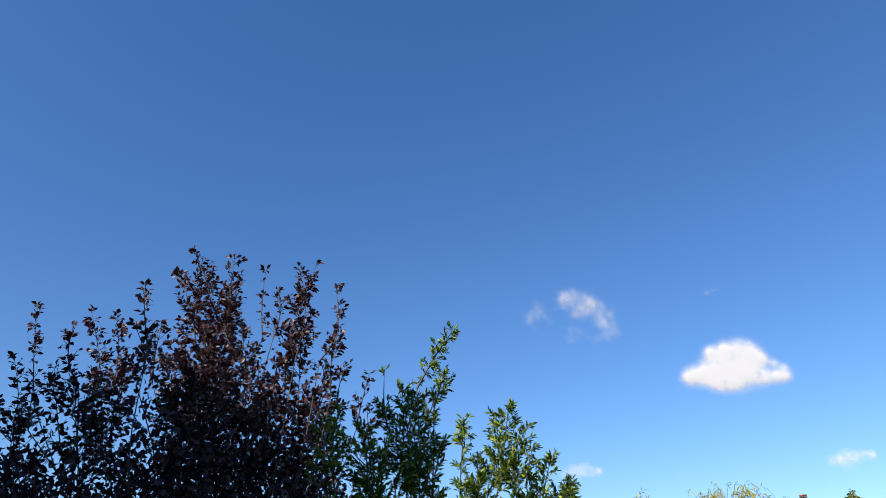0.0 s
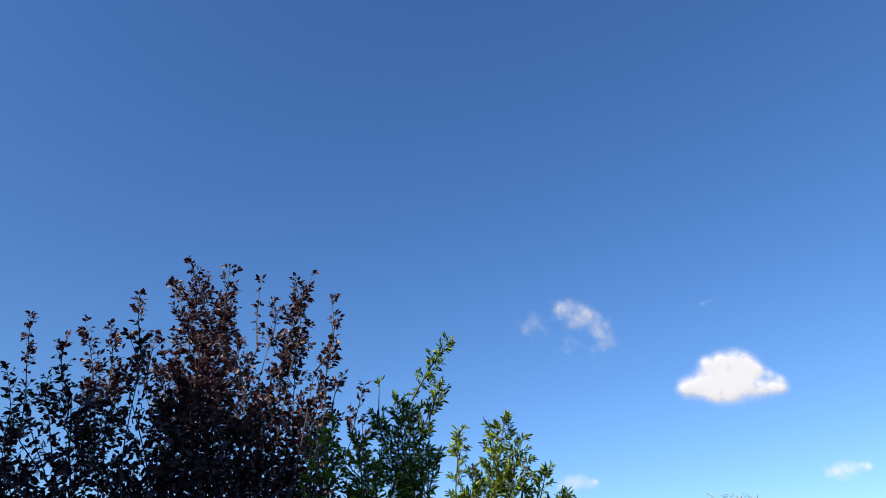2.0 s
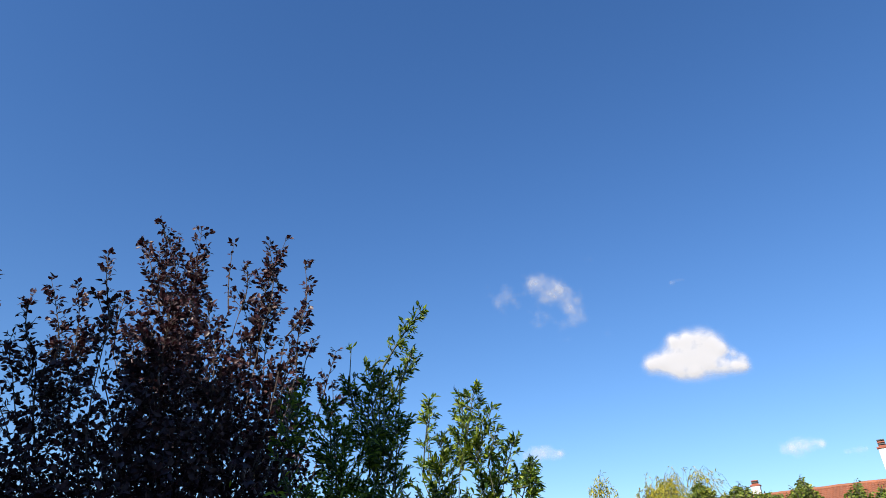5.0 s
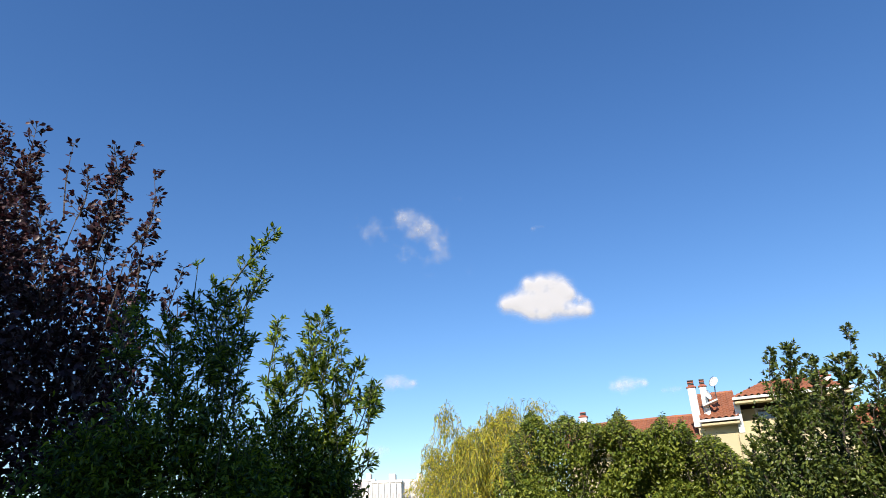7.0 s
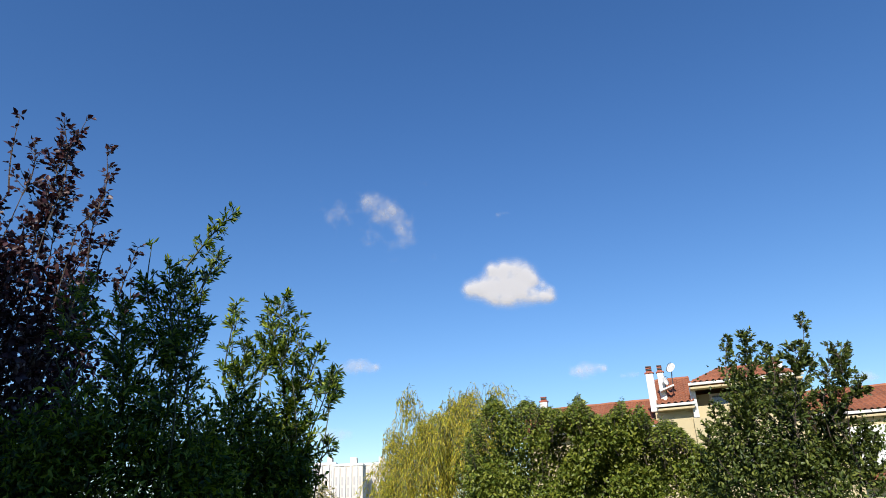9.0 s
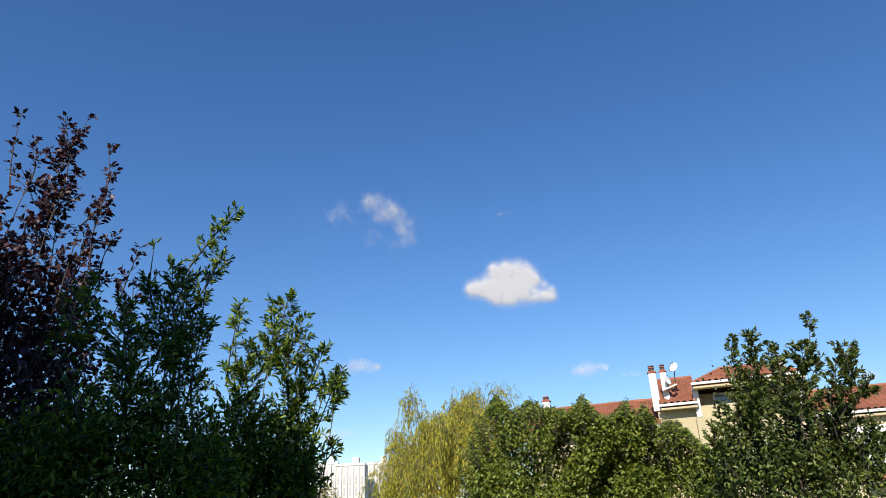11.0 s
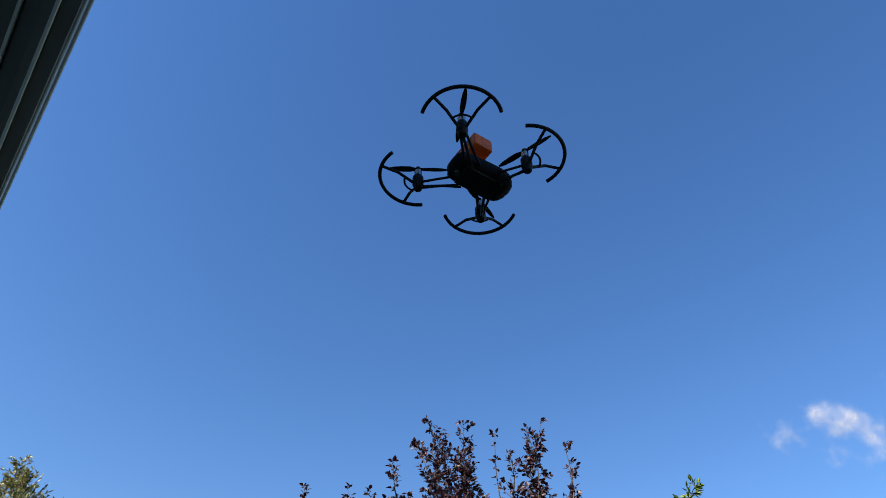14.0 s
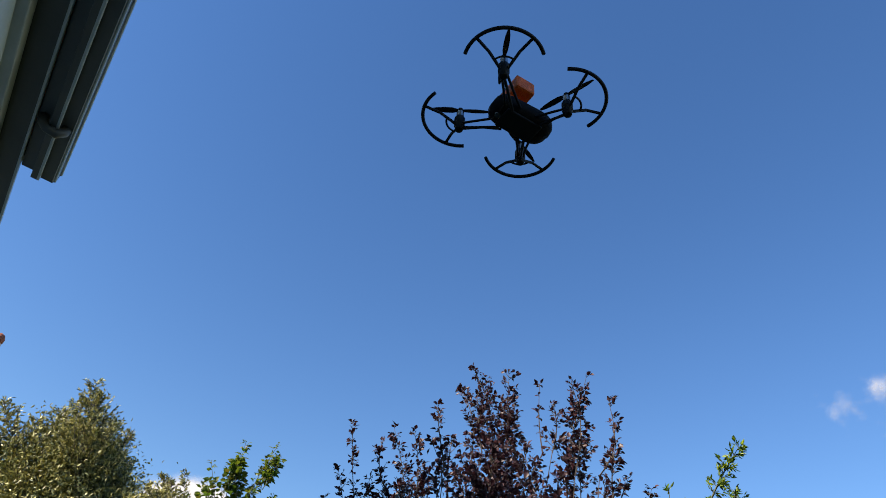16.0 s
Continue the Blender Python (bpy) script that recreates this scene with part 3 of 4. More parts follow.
def satellite_dish(place, turn, size):
    d = part("satellite_dish", Geo().lathe([(0.02, 0.0), (0.15, 0.015), (0.24, 0.055), (0.32, 0.10), (0.33, 0.105), (0.24, 0.075), (0.02, 0.03)], sides=24), M_WHITE, HOUSE, "white satellite dish", local=True, smooth=True)
    d.location, d.rotation_euler, d.scale = place, turn, (size, size, size)
    part("dish_arm", Geo().tube([(0, 0.4, 0.1), (0, 0.2, 0.3), (0, 0.03, 0.42)], 0.012, 6), M_SOOT, d, local=True)


satellite_dish((0.02, 0.55, 8.12), (radians(68), 0, radians(-35)), 0.78)
satellite_dish((-0.42, 0.45, 7.50), (radians(72), 0, radians(55)), 0.72)
part("dish_mast", Geo().tube([(-0.04, 0.62, 7.0), (-0.03, 0.62, 7.7), (0.02, 0.58, 8.1)], 0.025, 8), M_SOOT, HOUSE, local=True)
part("dish_mast", Geo().tube([(-0.40, 0.62, 6.9), (-0.40, 0.60, 7.3), (-0.41, 0.50, 7.5)], 0.025, 8), M_SOOT, HOUSE, local=True)

# ---------------------------------------------------------------- own house: eave overhead
EAVE_END = np.array([-6.01, 0.67])
ALONG = np.array([0.965, -0.261])
OWN = thing("own_house", (*EAVE_END, 0), "grey walled house with dark boxed eaves and gutter", "house")
OWN.rotation_euler = (0, 0, math.atan2(ALONG[1], ALONG[0]))
OWN.scale = (2, 2, 2)
LEN = 6.5
E_Z = 2.80
part("wall", Geo().box((LEN / 2 - 1.3, -0.312 - 2.0, 1.45), (LEN + 2.6, 4.0, 2.95), 0.01), M_WALL_GREY, OWN, "blue-grey rendered wall", local=True)
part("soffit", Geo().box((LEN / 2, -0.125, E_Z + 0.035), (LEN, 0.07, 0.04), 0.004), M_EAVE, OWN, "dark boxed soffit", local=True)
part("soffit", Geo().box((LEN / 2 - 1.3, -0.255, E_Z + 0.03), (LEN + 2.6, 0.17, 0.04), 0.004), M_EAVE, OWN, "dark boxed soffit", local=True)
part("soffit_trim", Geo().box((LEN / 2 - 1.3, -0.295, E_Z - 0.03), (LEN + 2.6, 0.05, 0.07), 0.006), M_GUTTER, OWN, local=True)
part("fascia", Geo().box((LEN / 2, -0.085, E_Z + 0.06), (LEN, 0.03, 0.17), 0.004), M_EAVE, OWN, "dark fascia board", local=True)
part("soffit_bead", Geo().box((LEN / 2 - 1.3, -0.166, E_Z + 0.002), (LEN + 2.6, 0.012, 0.02), 0.003), M_GUTTER, OWN, local=True)
part("fascia_bead", Geo().box((LEN / 2, -0.068, E_Z - 0.015), (LEN, 0.012, 0.02), 0.003), M_GUTTER, OWN, local=True)
gp = [(-0.066, 0.10), (-0.066, 0.0), (-0.012, 0.0), (0.0, 0.02), (0.0, 0.065), (-0.012, 0.065), (-0.012, 0.04), (-0.02, 0.012), (-0.058, 0.012), (-0.058, 0.10)]
gg = Geo()
gg.add([(x, a, E_Z + b) for x in (0.0, LEN) for a, b in gp], [(i, (i + 1) % 10, 10 + (i + 1) % 10, 10 + i) for i in range(10)])
gg.add([(-0.004, a, E_Z + b) for a, b in gp[:5]] + [(0.0, a, E_Z + b) for a, b in gp[:5]], [(0, 1, 2, 3, 4), (9, 8, 7, 6, 5)])
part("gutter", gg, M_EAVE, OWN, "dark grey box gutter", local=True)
part("gutter_lip", Geo().tube([(0, 0.002, E_Z + 0.062), (LEN, 0.002, E_Z + 0.062)], 0.007, 8), M_GUTTER, OWN, "pale gutter lip", local=True)
part("gutter_edge", Geo().tube([(0, -0.004, E_Z + 0.012), (LEN, -0.004, E_Z + 0.012)], 0.006, 8), M_GUTTER, OWN, local=True)
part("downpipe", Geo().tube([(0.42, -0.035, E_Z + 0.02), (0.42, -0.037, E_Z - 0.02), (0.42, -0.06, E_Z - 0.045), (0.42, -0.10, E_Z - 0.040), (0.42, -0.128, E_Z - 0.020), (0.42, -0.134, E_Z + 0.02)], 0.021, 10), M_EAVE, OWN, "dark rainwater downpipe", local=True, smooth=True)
# unseen roof and gables; ridge height set to cast shade on the trees
part("roof", tiled(-0.05, LEN, -0.03, E_Z + 0.12, -2.4, E_Z + 1.8, 0.12, 0.18), M_TILE, OWN, "terracotta roof tiles", local=True)
part("verge_board", Geo().add([(-0.06, -0.30, E_Z - 0.02), (-0.06, -2.4, E_Z + 1.62), (-0.06, -2.4, E_Z + 1.8), (-0.06, -0.05, E_Z + 0.17), (-0.02, -0.30, E_Z - 0.02), (-0.02, -2.4, E_Z + 1.62), (-0.02, -2.4, E_Z + 1.8), (-0.02, -0.05, E_Z + 0.17)],
                              [(0, 1, 2, 3), (7, 6, 5, 4), (0, 4, 5, 1), (1, 5, 6, 2), (2, 6, 7, 3), (3, 7, 4, 0)]), M_EAVE, OWN, local=True)

part("roof", tiled(-0.05, LEN, -4.77, E_Z + 0.12, -2.4, E_Z + 1.8, 0.12, 0.18), M_TILE, OWN, "terracotta roof tiles", local=True)
for gx in (0.06, LEN - 0.1):
    part("gable", Geo().add([(gx + k, y, z) for k in (0, 0.06) for y, z in ((-0.36, E_Z + 0.14), (-4.3, E_Z + 0.3), (-2.4, E_Z + 1.65))], [(0, 1, 2), (5, 4, 3), (0, 3, 4, 1), (1, 4, 5, 2), (2, 5, 3, 0)]), M_WALL_GREY, OWN, local=True)
# flue pole beside the evergreens
fx, fy, _z = polar(-79.35, 21.7, 11.97)
FL = thing("flue_pipe", (fx, fy, 0), "tall grey metal flue pipe with a rust-red cap", "flue")
part("pipe", Geo().tube([(0, 0, -0.05), (0, 0, 3), (0, 0, 6.2)], 0.075, 14), M_WALL_GREY, FL, local=True, smooth=True)
part("collar", Geo().lathe([(0.085, 6.2), (0.085, 6.28)], sides=14), M_WHITE, FL, local=True)
part("cap", Geo().lathe([(0.05, 6.28), (0.09, 6.31), (0.095, 6.37), (0.07, 6.43), (0.02, 6.46)], sides=14), M_BRICK, FL, "rust-red cap", local=True, smooth=True)

# ---------------------------------------------------------------- trees
def plume_tree(name, base, label, category, far, stems, leaf, material, bark, twig, width=0.35, per_m=60, bushy=4000, low=1.2, trunk_h=0.8, trunk_r=0.055, depth=0.45, clump=1.0, slim=0.85, blunt=0.8, group="", down=0.7, up=0.6, hang=0.12):
    """A tree of separate leafy plumes; each stem: heading and height angle of its foot, of its tip, and its half width in metres."""
    base = np.asarray(base, float)
    t = thing(name, base, label, category, group)
    fork = base + (0, 0, trunk_h)
    part("trunk", Geo().tube(bent(base - (0, 0, 0.05), fork, 0.03, 6), np.linspace(trunk_r * 1.25, trunk_r * 0.85, 6), 10), bark, t, smooth=True)
    tw = Geo()
    pos, way, size = [], [], []
    box = []
    for k, (a0, e0, a1, e1, half) in enumerate(stems):
        d = far + RNG.uniform(-depth, depth) * 0.7
        foot, tip = polar(a0, e0, d), polar(a1, e1, d + RNG.uniform(-0.1, 0.1))
        foot, tip = np.array(foot), np.array(tip)
        half = half * slim
        tip = tip - (tip - foot) * min(0.3, (leaf * 0.9 + half * 0.22) / np.linalg.norm(tip - foot))
        if foot[2] < fork[2] + 0.9:
            part("limb", Geo().tube(bent(fork - (0, 0, 0.1), foot, 0.08, 7), np.linspace(trunk_r * 0.4, 0.006, 7), 6), bark, t, smooth=True)
        else:
            tw.tube(bent(fork + (foot - fork) * 0.5, foot, 0.08, 7), np.linspace(0.006, 0.003, 7) * max(1.0, far / 7), 5, False)
        line = bent(foot, tip, 0.09, 9)
        ln = np.linalg.norm(tip - foot)
        axis = (tip - foot) / ln
        tw.tube(line, np.linspace(0.006, 0.0018, 9), 4, False)
        whip = half < 0.03
        n_side = int(ln * 13) + 2 if whip else int(ln * (32 + 100 * half) / clump ** 0.5) + 4
        box.append((foot, tip, half))
        for q in range(n_side + 2):
            s = 1.0 if q >= n_side else RNG.uniform(0.02, 1.0)
            p = line[min(7, int(s * 8))] + (line[min(8, int(s * 8) + 1)] - line[min(7, int(s * 8))]) * (s * 8 - min(7, int(s * 8)))
            r = RNG.normal(size=3)
            r -= (r @ axis) * axis
            r /= np.linalg.norm(r) + 1e-9
            reach = half * (0.25 + 0.9 * (1 - s) ** blunt) * RNG.uniform(0.4, 1.15) + leaf * 0.5
            e = p + r * reach * 0.85 + axis * reach * RNG.uniform(0.15, 0.9) + np.array([0, 0, 0.25 * reach])
            side = bent(p, e, 0.08, 5)
            tw.tube(side, np.linspace(0.0035, 0.0012, 5) * max(1.0, far / 6), 3, False)
            n = 3 if whip else max(3, int(per_m * reach * 1.5))
            u = 1 - 0.85 * RNG.uniform(0, 1, n)
            i0 = np.minimum((u * 4).astype(int), 3)
            lp = side[i0] + (side[i0 + 1] - side[i0]) * (u * 4 - i0)[:, None]
            sa = (e - p) / (np.linalg.norm(e - p) + 1e-9)
            o = RNG.normal(size=(n, 3))
            o -= (o @ sa)[:, None] * sa
            o /= np.linalg.norm(o, axis=1)[:, None] + 1e-9
            pos.append(lp + o * leaf * 0.1)
            way.append(o * 0.62 + sa * 0.95 + (0, 0, -hang) + RNG.normal(size=(n, 3)) * 0.2)
            size.append(leaf * RNG.uniform(0.6, 1.2, n))
    part("branchwork", tw, twig, t, "thin leafy side twigs")["kind"] = "stuff"
    # inner leaves between the thick lower stems
    thick = [b for b in box if b[2] > 0.5 * max(x[2] for x in box)]
    for foot, tip, half in thick:
        n = bushy // len(thick)
        s = RNG.uniform(-down, up, n)[:, None]
        p = foot + (tip - foot) * s + RNG.normal(size=(n, 3)) * half * 0.5 * (1, 1, 0.6) + RNG.normal(size=(n, 3)) * (0, depth * 0.4, 0)
        p = p[p[:, 2] > low - 0.3]
        pos.append(p)
        way.append(RNG.normal(size=(len(p), 3)) + (0, 0, -0.2))
        size.append(leaf * RNG.uniform(0.8, 1.3, len(p)))
    part("crown", leaf_mesh("crown", np.concatenate(pos), np.concatenate(way), np.concatenate(size), width, shift=base), material, t)["kind"] = "stuff"
    return t


def tips(rows):
    return [polar(*r) for r in rows]


PLUM_WHIPS = [(-37.4, 21.9, -39.8, 30.9, 0.11), (-35.8, 22.0, -36.2, 31.0, 0.09), (-39.2, 22.6, -40.9, 29.1, 0.06), (-30.3, 20.1, -28.3, 31.2, 0.10), (-29.7, 22.5, -29.9, 30.5, 0.09),
              (-27.5, 22.6, -26.3, 29.4, 0.05), (-31.8, 24.2, -31.7, 28.7, 0.06), (-32.7, 24.1, -33.2, 30.2, 0.01), (-42.0, 22.3, -43.5, 27.6, 0.025), (-41.1, 19.8, -41.3, 24.8, 0.06),
              (-45.1, 18.9, -47.0, 24.9, 0.06), (-46.4, 19.1, -48.1, 23.6, 0.05), (-43.9, 19.4, -45.0, 24.8, 0.04), (-42.3, 19.6, -43.5, 24.5, 0.035), (-48.9, 17.1, -50.9, 24.6, 0.028),
              (-47.6, 17.7, -48.5, 20.5, 0.05), (-49.9, 15.4, -51.3, 20.7, 0.03), (-48.9, 15.5, -49.6, 19.4, 0.06), (-26.3, 19.8, -25.9, 25.9, 0.05)]
PLUM_SHOULDERS = [(-25.5, 18.0, -24.7, 22.9, 0.05), (-23.9, 17.1, -22.8, 22.1, 0.04), (-27.4, 18.0, -27.0, 22.6, 0.09), (-23.4, 15.3, -23.0, 19.4, 0.07), (-51.1, 14.5, -52.0, 18.2, 0.06),
                  (-52.2, 13.6, -53.4, 17.2, 0.05), (-54.2, 12.6, -55.2, 16.8, 0.05), (-55.8, 11.0, -57.2, 15.4, 0.05), (-38.4, 23.6, -39.5, 29.0, 0.12), (-35.4, 23.9, -36.2, 28.5, 0.10)]
PLUM_MASS = [(-35.7, 11.7, -37.7, 24.6, 0.28), (-30.6, 11.8, -31.3, 23.3, 0.24), (-40.6, 11.5, -43.5, 21.6, 0.22), (-45.2, 11.2, -47.2, 19.8, 0.21), (-48.3, 11.0, -50.1, 17.2, 0.20),
             (-27.0, 11.8, -27.6, 20.7, 0.20), (-33.0, 11.8, -34.5, 24.9, 0.22), (-38.2, 11.6, -40.3, 22.5, 0.19), (-51.3, 10.8, -52.7, 15.8, 0.19), (-28.8, 17.0, -29.3, 26.3, 0.15),
             (-43.6, 14.5, -45.7, 22.2, 0.13), (-37.3, 18.4, -38.8, 27.2, 0.18), (-35.2, 19.4, -36.1, 27.6, 0.16), (-54.0, 8.0, -55.5, 13.0, 0.18)]
plume_tree("plum_tree", (-2.7, 3.85, 0), "purple-leaved plum tree with long upright whips", "tree", 4.7, PLUM_WHIPS + PLUM_SHOULDERS + PLUM_MASS,
           0.042, M_PLUM, M_BARK, M_BARK, width=0.62, per_m=54, bushy=27000, slim=1.25, blunt=0.6, low=1.3, trunk_h=0.9, trunk_r=0.085, depth=0.75, down=1.2, up=0.25, hang=0.3)

PEACH_TOPS = [(-18.7, 20.4, -14.9, 25.6, 0.045), (-20.6, 12.7, -19.9, 21.1, 0.09), (-18.1, 15.3, -15.7, 21.7, 0.06), (-21.2, 17.2, -21.7, 22.3, 0.025), (-25.7, 12.8, -25.6, 19.2, 0.07),
              (-27.1, 12.4, -26.8, 18.3, 0.05), (-22.9, 12.3, -23.6, 17.6, 0.09), (-18.5, 12.2, -17.4, 17.1, 0.07), (-19.6, 17.2, -18.3, 20.4, 0.06), (-17.2, 18.9, -16.0, 22.2, 0.025)]
PEACH_MASS = [(-22.2, 3.0, -22.9, 16.2, 0.19), (-18.7, 2.9, -19.4, 16.4, 0.16), (-17.0, 7.4, -16.7, 16.6, 0.08), (-25.4, 2.6, -26.0, 12.0, 0.14), (-15.7, 2.8, -16.7, 9.0, 0.11),
              (-27.8, 2.5, -28.6, 9.5, 0.15), (-19.1, 10.3, -18.8, 19.2, 0.08)]
plume_tree("peach_tree", (-1.3, 3.45, 0), "young peach tree with narrow bright green leaves", "tree", 3.6, PEACH_TOPS + PEACH_MASS,
           0.037, M_PEACH, M_BARK, M_TWIG_GREEN, width=0.32, per_m=135, bushy=21000, slim=1.35, blunt=0.45, trunk_r=0.032, low=1.3, clump=0.85, depth=0.35, group="peach trees")
DROOPY_TOPS = [(-15.1, 11.2, -14.4, 18.2, 0.028), (-14.7, 15.1, -14.4, 17.6, 0.07), (-12.1, 11.5, -10.3, 19.3, 0.09), (-12.6, 11.9, -11.5, 18.5, 0.07), (-10.5, 12.3, -8.8, 17.4, 0.08),
               (-9.6, 12.2, -8.6, 15.5, 0.05), (-8.4, 10.9, -7.1, 14.7, 0.05), (-7.1, 10.8, -5.5, 12.5, 0.05), (-13.5, 11.1, -13.5, 15.1, 0.06)]
DROOPY_MASS = [(-13.4, 2.3, -13.5, 14.0, 0.20), (-10.9, 2.2, -10.6, 14.9, 0.19), (-9.1, 5.9, -7.9, 13.1, 0.10), (-7.8, 7.6, -6.0, 12.1, 0.08), (-7.8, 10.3, -5.0, 10.8, 0.05),
               (-7.2, 5.0, -5.9, 6.9, 0.06), (-8.5, 2.9, -7.0, 4.3, 0.06), (-15.8, 2.6, -16.3, 8.6, 0.14), (-6.4, 8.9, -5.8, 12.8, 0.05), (-9.6, 2.6, -9.2, 8.4, 0.12)]
plume_tree("peach_tree", (-0.8, 4.55, 0), "peach tree with drooping narrow green leaves", "tree", 4.6, DROOPY_TOPS + DROOPY_MASS,
           0.046, M_PEACH, M_BARK, M_TWIG_GREEN, width=0.32, per_m=112, bushy=15000, slim=1.25, blunt=0.5, trunk_r=0.036, low=1.2, clump=0.9, depth=0.4, group="peach trees")

CH = dict(trunk_h=0.8, trunk_r=0.06, limbs=6, fill=260, fill_len=(0.25, 0.6), per_m=64, width=0.55, hang=0.55, low=1.0, depth=0.8, top_gap=0.28, gather=0.22, mass=0.06, loose=0.6, group="cherry trees")
grow("cherry_tree", (2.0, 10.9, 0), "rounded cherry tree with dense green leaves", "tree",
     tips([(4.2, 5.4, 11), (5.2, 7.6, 11), (7.2, 10.0, 11), (8.4, 8.6, 10.6), (10.0, 9.5, 11), (11.2, 8.8, 10.8), (12.0, 8.6, 11.2), (13.2, 8.3, 11)]), 0.060, M_CHERRY, M_BARK, bushy=36000, **CH)
grow("cherry_tree", (3.3, 10.5, 0), "rounded cherry tree with upright sprouts above its crown", "tree",
     tips([(13.0, 8.0, 10.9), (14.3, 9.5, 11), (15.2, 8.0, 10.6), (16.4, 7.6, 11), (17.8, 8.8, 10.8), (18.6, 7.5, 11), (19.2, 8.3, 11), (20.0, 6.9, 10.8)]), 0.060, M_CHERRY, M_BARK, bushy=36000, **CH)
grow("cherry_tree", (4.2, 9.9, 0), "small cherry tree with sparse green leaves", "tree",
     tips([(19.5, 6.0, 10.6), (20.6, 7.0, 10.5), (21.5, 6.8, 10.6), (22.4, 5.6, 10.6), (23.4, 4.6, 10.5), (24.6, 4.2, 10.4)]), 0.060, M_CHERRY, M_BARK, bushy=15000, **CH)

ASH_COLUMNS = [(26.9, 6.3, 28.3, 13.1, 0.28), (26.4, 8.8, 26.9, 12.8, 0.12), (28.0, 7.0, 29.6, 11.8, 0.22), (29.0, 7.4, 29.8, 11.6, 0.12), (31.5, 10.3, 32.4, 13.6, 0.08),
           (30.2, 5.4, 31.7, 11.6, 0.25), (31.3, 6.3, 32.8, 10.5, 0.14), (32.7, 5.6, 34.3, 11.2, 0.21), (32.5, 7.2, 33.8, 11.1, 0.12), (33.7, 7.8, 34.9, 11.0, 0.11),
           (33.9, 7.0, 35.6, 8.2, 0.13), (29.2, 5.3, 30.2, 8.2, 0.20)]
ASH_MASS = [(26.9, 3.1, 28.0, 7.8, 0.45), (29.5, 2.7, 30.7, 7.4, 0.47), (31.7, 3.2, 33.0, 7.4, 0.38),
           (24.7, 3.3, 25.1, 7.7, 0.20), (25.6, 3.8, 26.1, 7.9, 0.20), (24.6, 3.0, 23.9, 5.8, 0.14), (24.4, 0.8, 25.4, 5.6, 0.30), (26.9, 0.6, 27.5, 4.4, 0.45),
           (29.1, -0.0, 29.9, 4.2, 0.50), (31.9, 0.3, 32.8, 4.7, 0.38), (33.3, 0.7, 34.8, 5.4, 0.20), (34.0, 0.2, 35.1, 4.6, 0.22), (37.5, 3.0, 39.0, 7.6, 0.30),
           (39.0, 2.0, 40.5, 6.5, 0.30)]
plume_tree("ash_tree", (5.1, 7.65, 0), "leafy tree with several upright leaf columns", "tree", 9.0, ASH_COLUMNS + ASH_MASS,
           0.050, M_ASH, M_BARK, M_BARK, width=0.5, per_m=122, bushy=12500, slim=0.92, blunt=0.55, low=1.0, trunk_h=0.9, trunk_r=0.09, depth=0.9, clump=1.3)

plume_tree("evergreen_tree", (-14.2, 4.7, 0), "broad grey-green evergreen tree with dense small leaves", "tree", 14.95,
           [(-69.5, 13.0, -71.3, 21.6, 0.33), (-70.6, 13.4, -72.5, 19.0, 0.33), (-68.9, 15.1, -71.2, 20.4, 0.45), (-67.7, 15.3, -68.8, 19.4, 0.30), (-67.0, 15.1, -67.2, 18.9, 0.22),
           (-66.5, 14.9, -66.1, 16.8, 0.16), (-68.7, 13.2, -71.1, 18.5, 0.63), (-71.9, 12.3, -74.1, 17.9, 0.33), (-70.6, 12.7, -72.9, 17.5, 0.48), (-67.3, 13.6, -69.0, 18.0, 0.51),
           (-66.1, 13.5, -67.3, 17.0, 0.28), (-72.5, 12.1, -74.1, 15.0, 0.48), (-74.3, 14.2, -76.6, 18.1, 0.22), (-74.4, 14.9, -75.3, 17.1, 0.17), (-74.4, 11.7, -76.7, 16.2, 0.60),
           (-69.9, 12.0, -71.5, 15.0, 0.72), (-67.7, 12.5, -69.2, 15.7, 0.72), (-72.1, 11.2, -73.6, 14.1, 0.66), (-65.8, 12.9, -66.7, 15.4, 0.36)],
           0.078, M_OLIVE, M_BARK, M_BARK, width=0.38, per_m=45, bushy=30000, slim=1.1, low=2.4, trunk_h=1.6, trunk_r=0.16, depth=1.2, clump=1.6, blunt=0.35, group="evergreen trees")
plume_tree("evergreen_tree", (-12.2, 6.0, 0), "low grey-green evergreen shrub with dense small leaves", "shrub", 13.44,
           [(-63.6, 13.1, -64.6, 15.7, 0.15), (-63.2, 13.9, -63.7, 16.6, 0.21), (-61.8, 13.8, -63.1, 16.3, 0.25), (-61.3, 13.9, -62.3, 17.2, 0.12), (-62.7, 12.8, -63.5, 15.4, 0.27)],
           0.066, M_OLIVE, M_BARK, M_BARK, width=0.36, per_m=64, bushy=8000, low=1.0, trunk_r=0.08, depth=0.6, clump=1.6, group="evergreen trees")
grow("pear_tree", (-6.75, 4.2, 0), "young pear tree with upright green shoots", "tree",
     tips([(-61.2, 18.4, 7.89), (-58.9, 20.5, 7.89), (-58.2, 17.5, 7.98), (-56.1, 20.9, 7.88), (-57.3, 17.1, 7.77), (-62.3, 15.5, 7.89), (-55.0, 15.4, 7.86)]), 0.075, M_PEAR, M_BARK_PALE, trunk_h=1.0, trunk_r=0.05, limbs=6, fill=90, fill_len=(0.3, 0.6), per_m=84, width=0.62, bushy=2500, low=1.0, depth=0.5, gather=0.08, top_gap=0.4, mass=1.0, loose=0.05, twig=M_TWIG_GREEN)


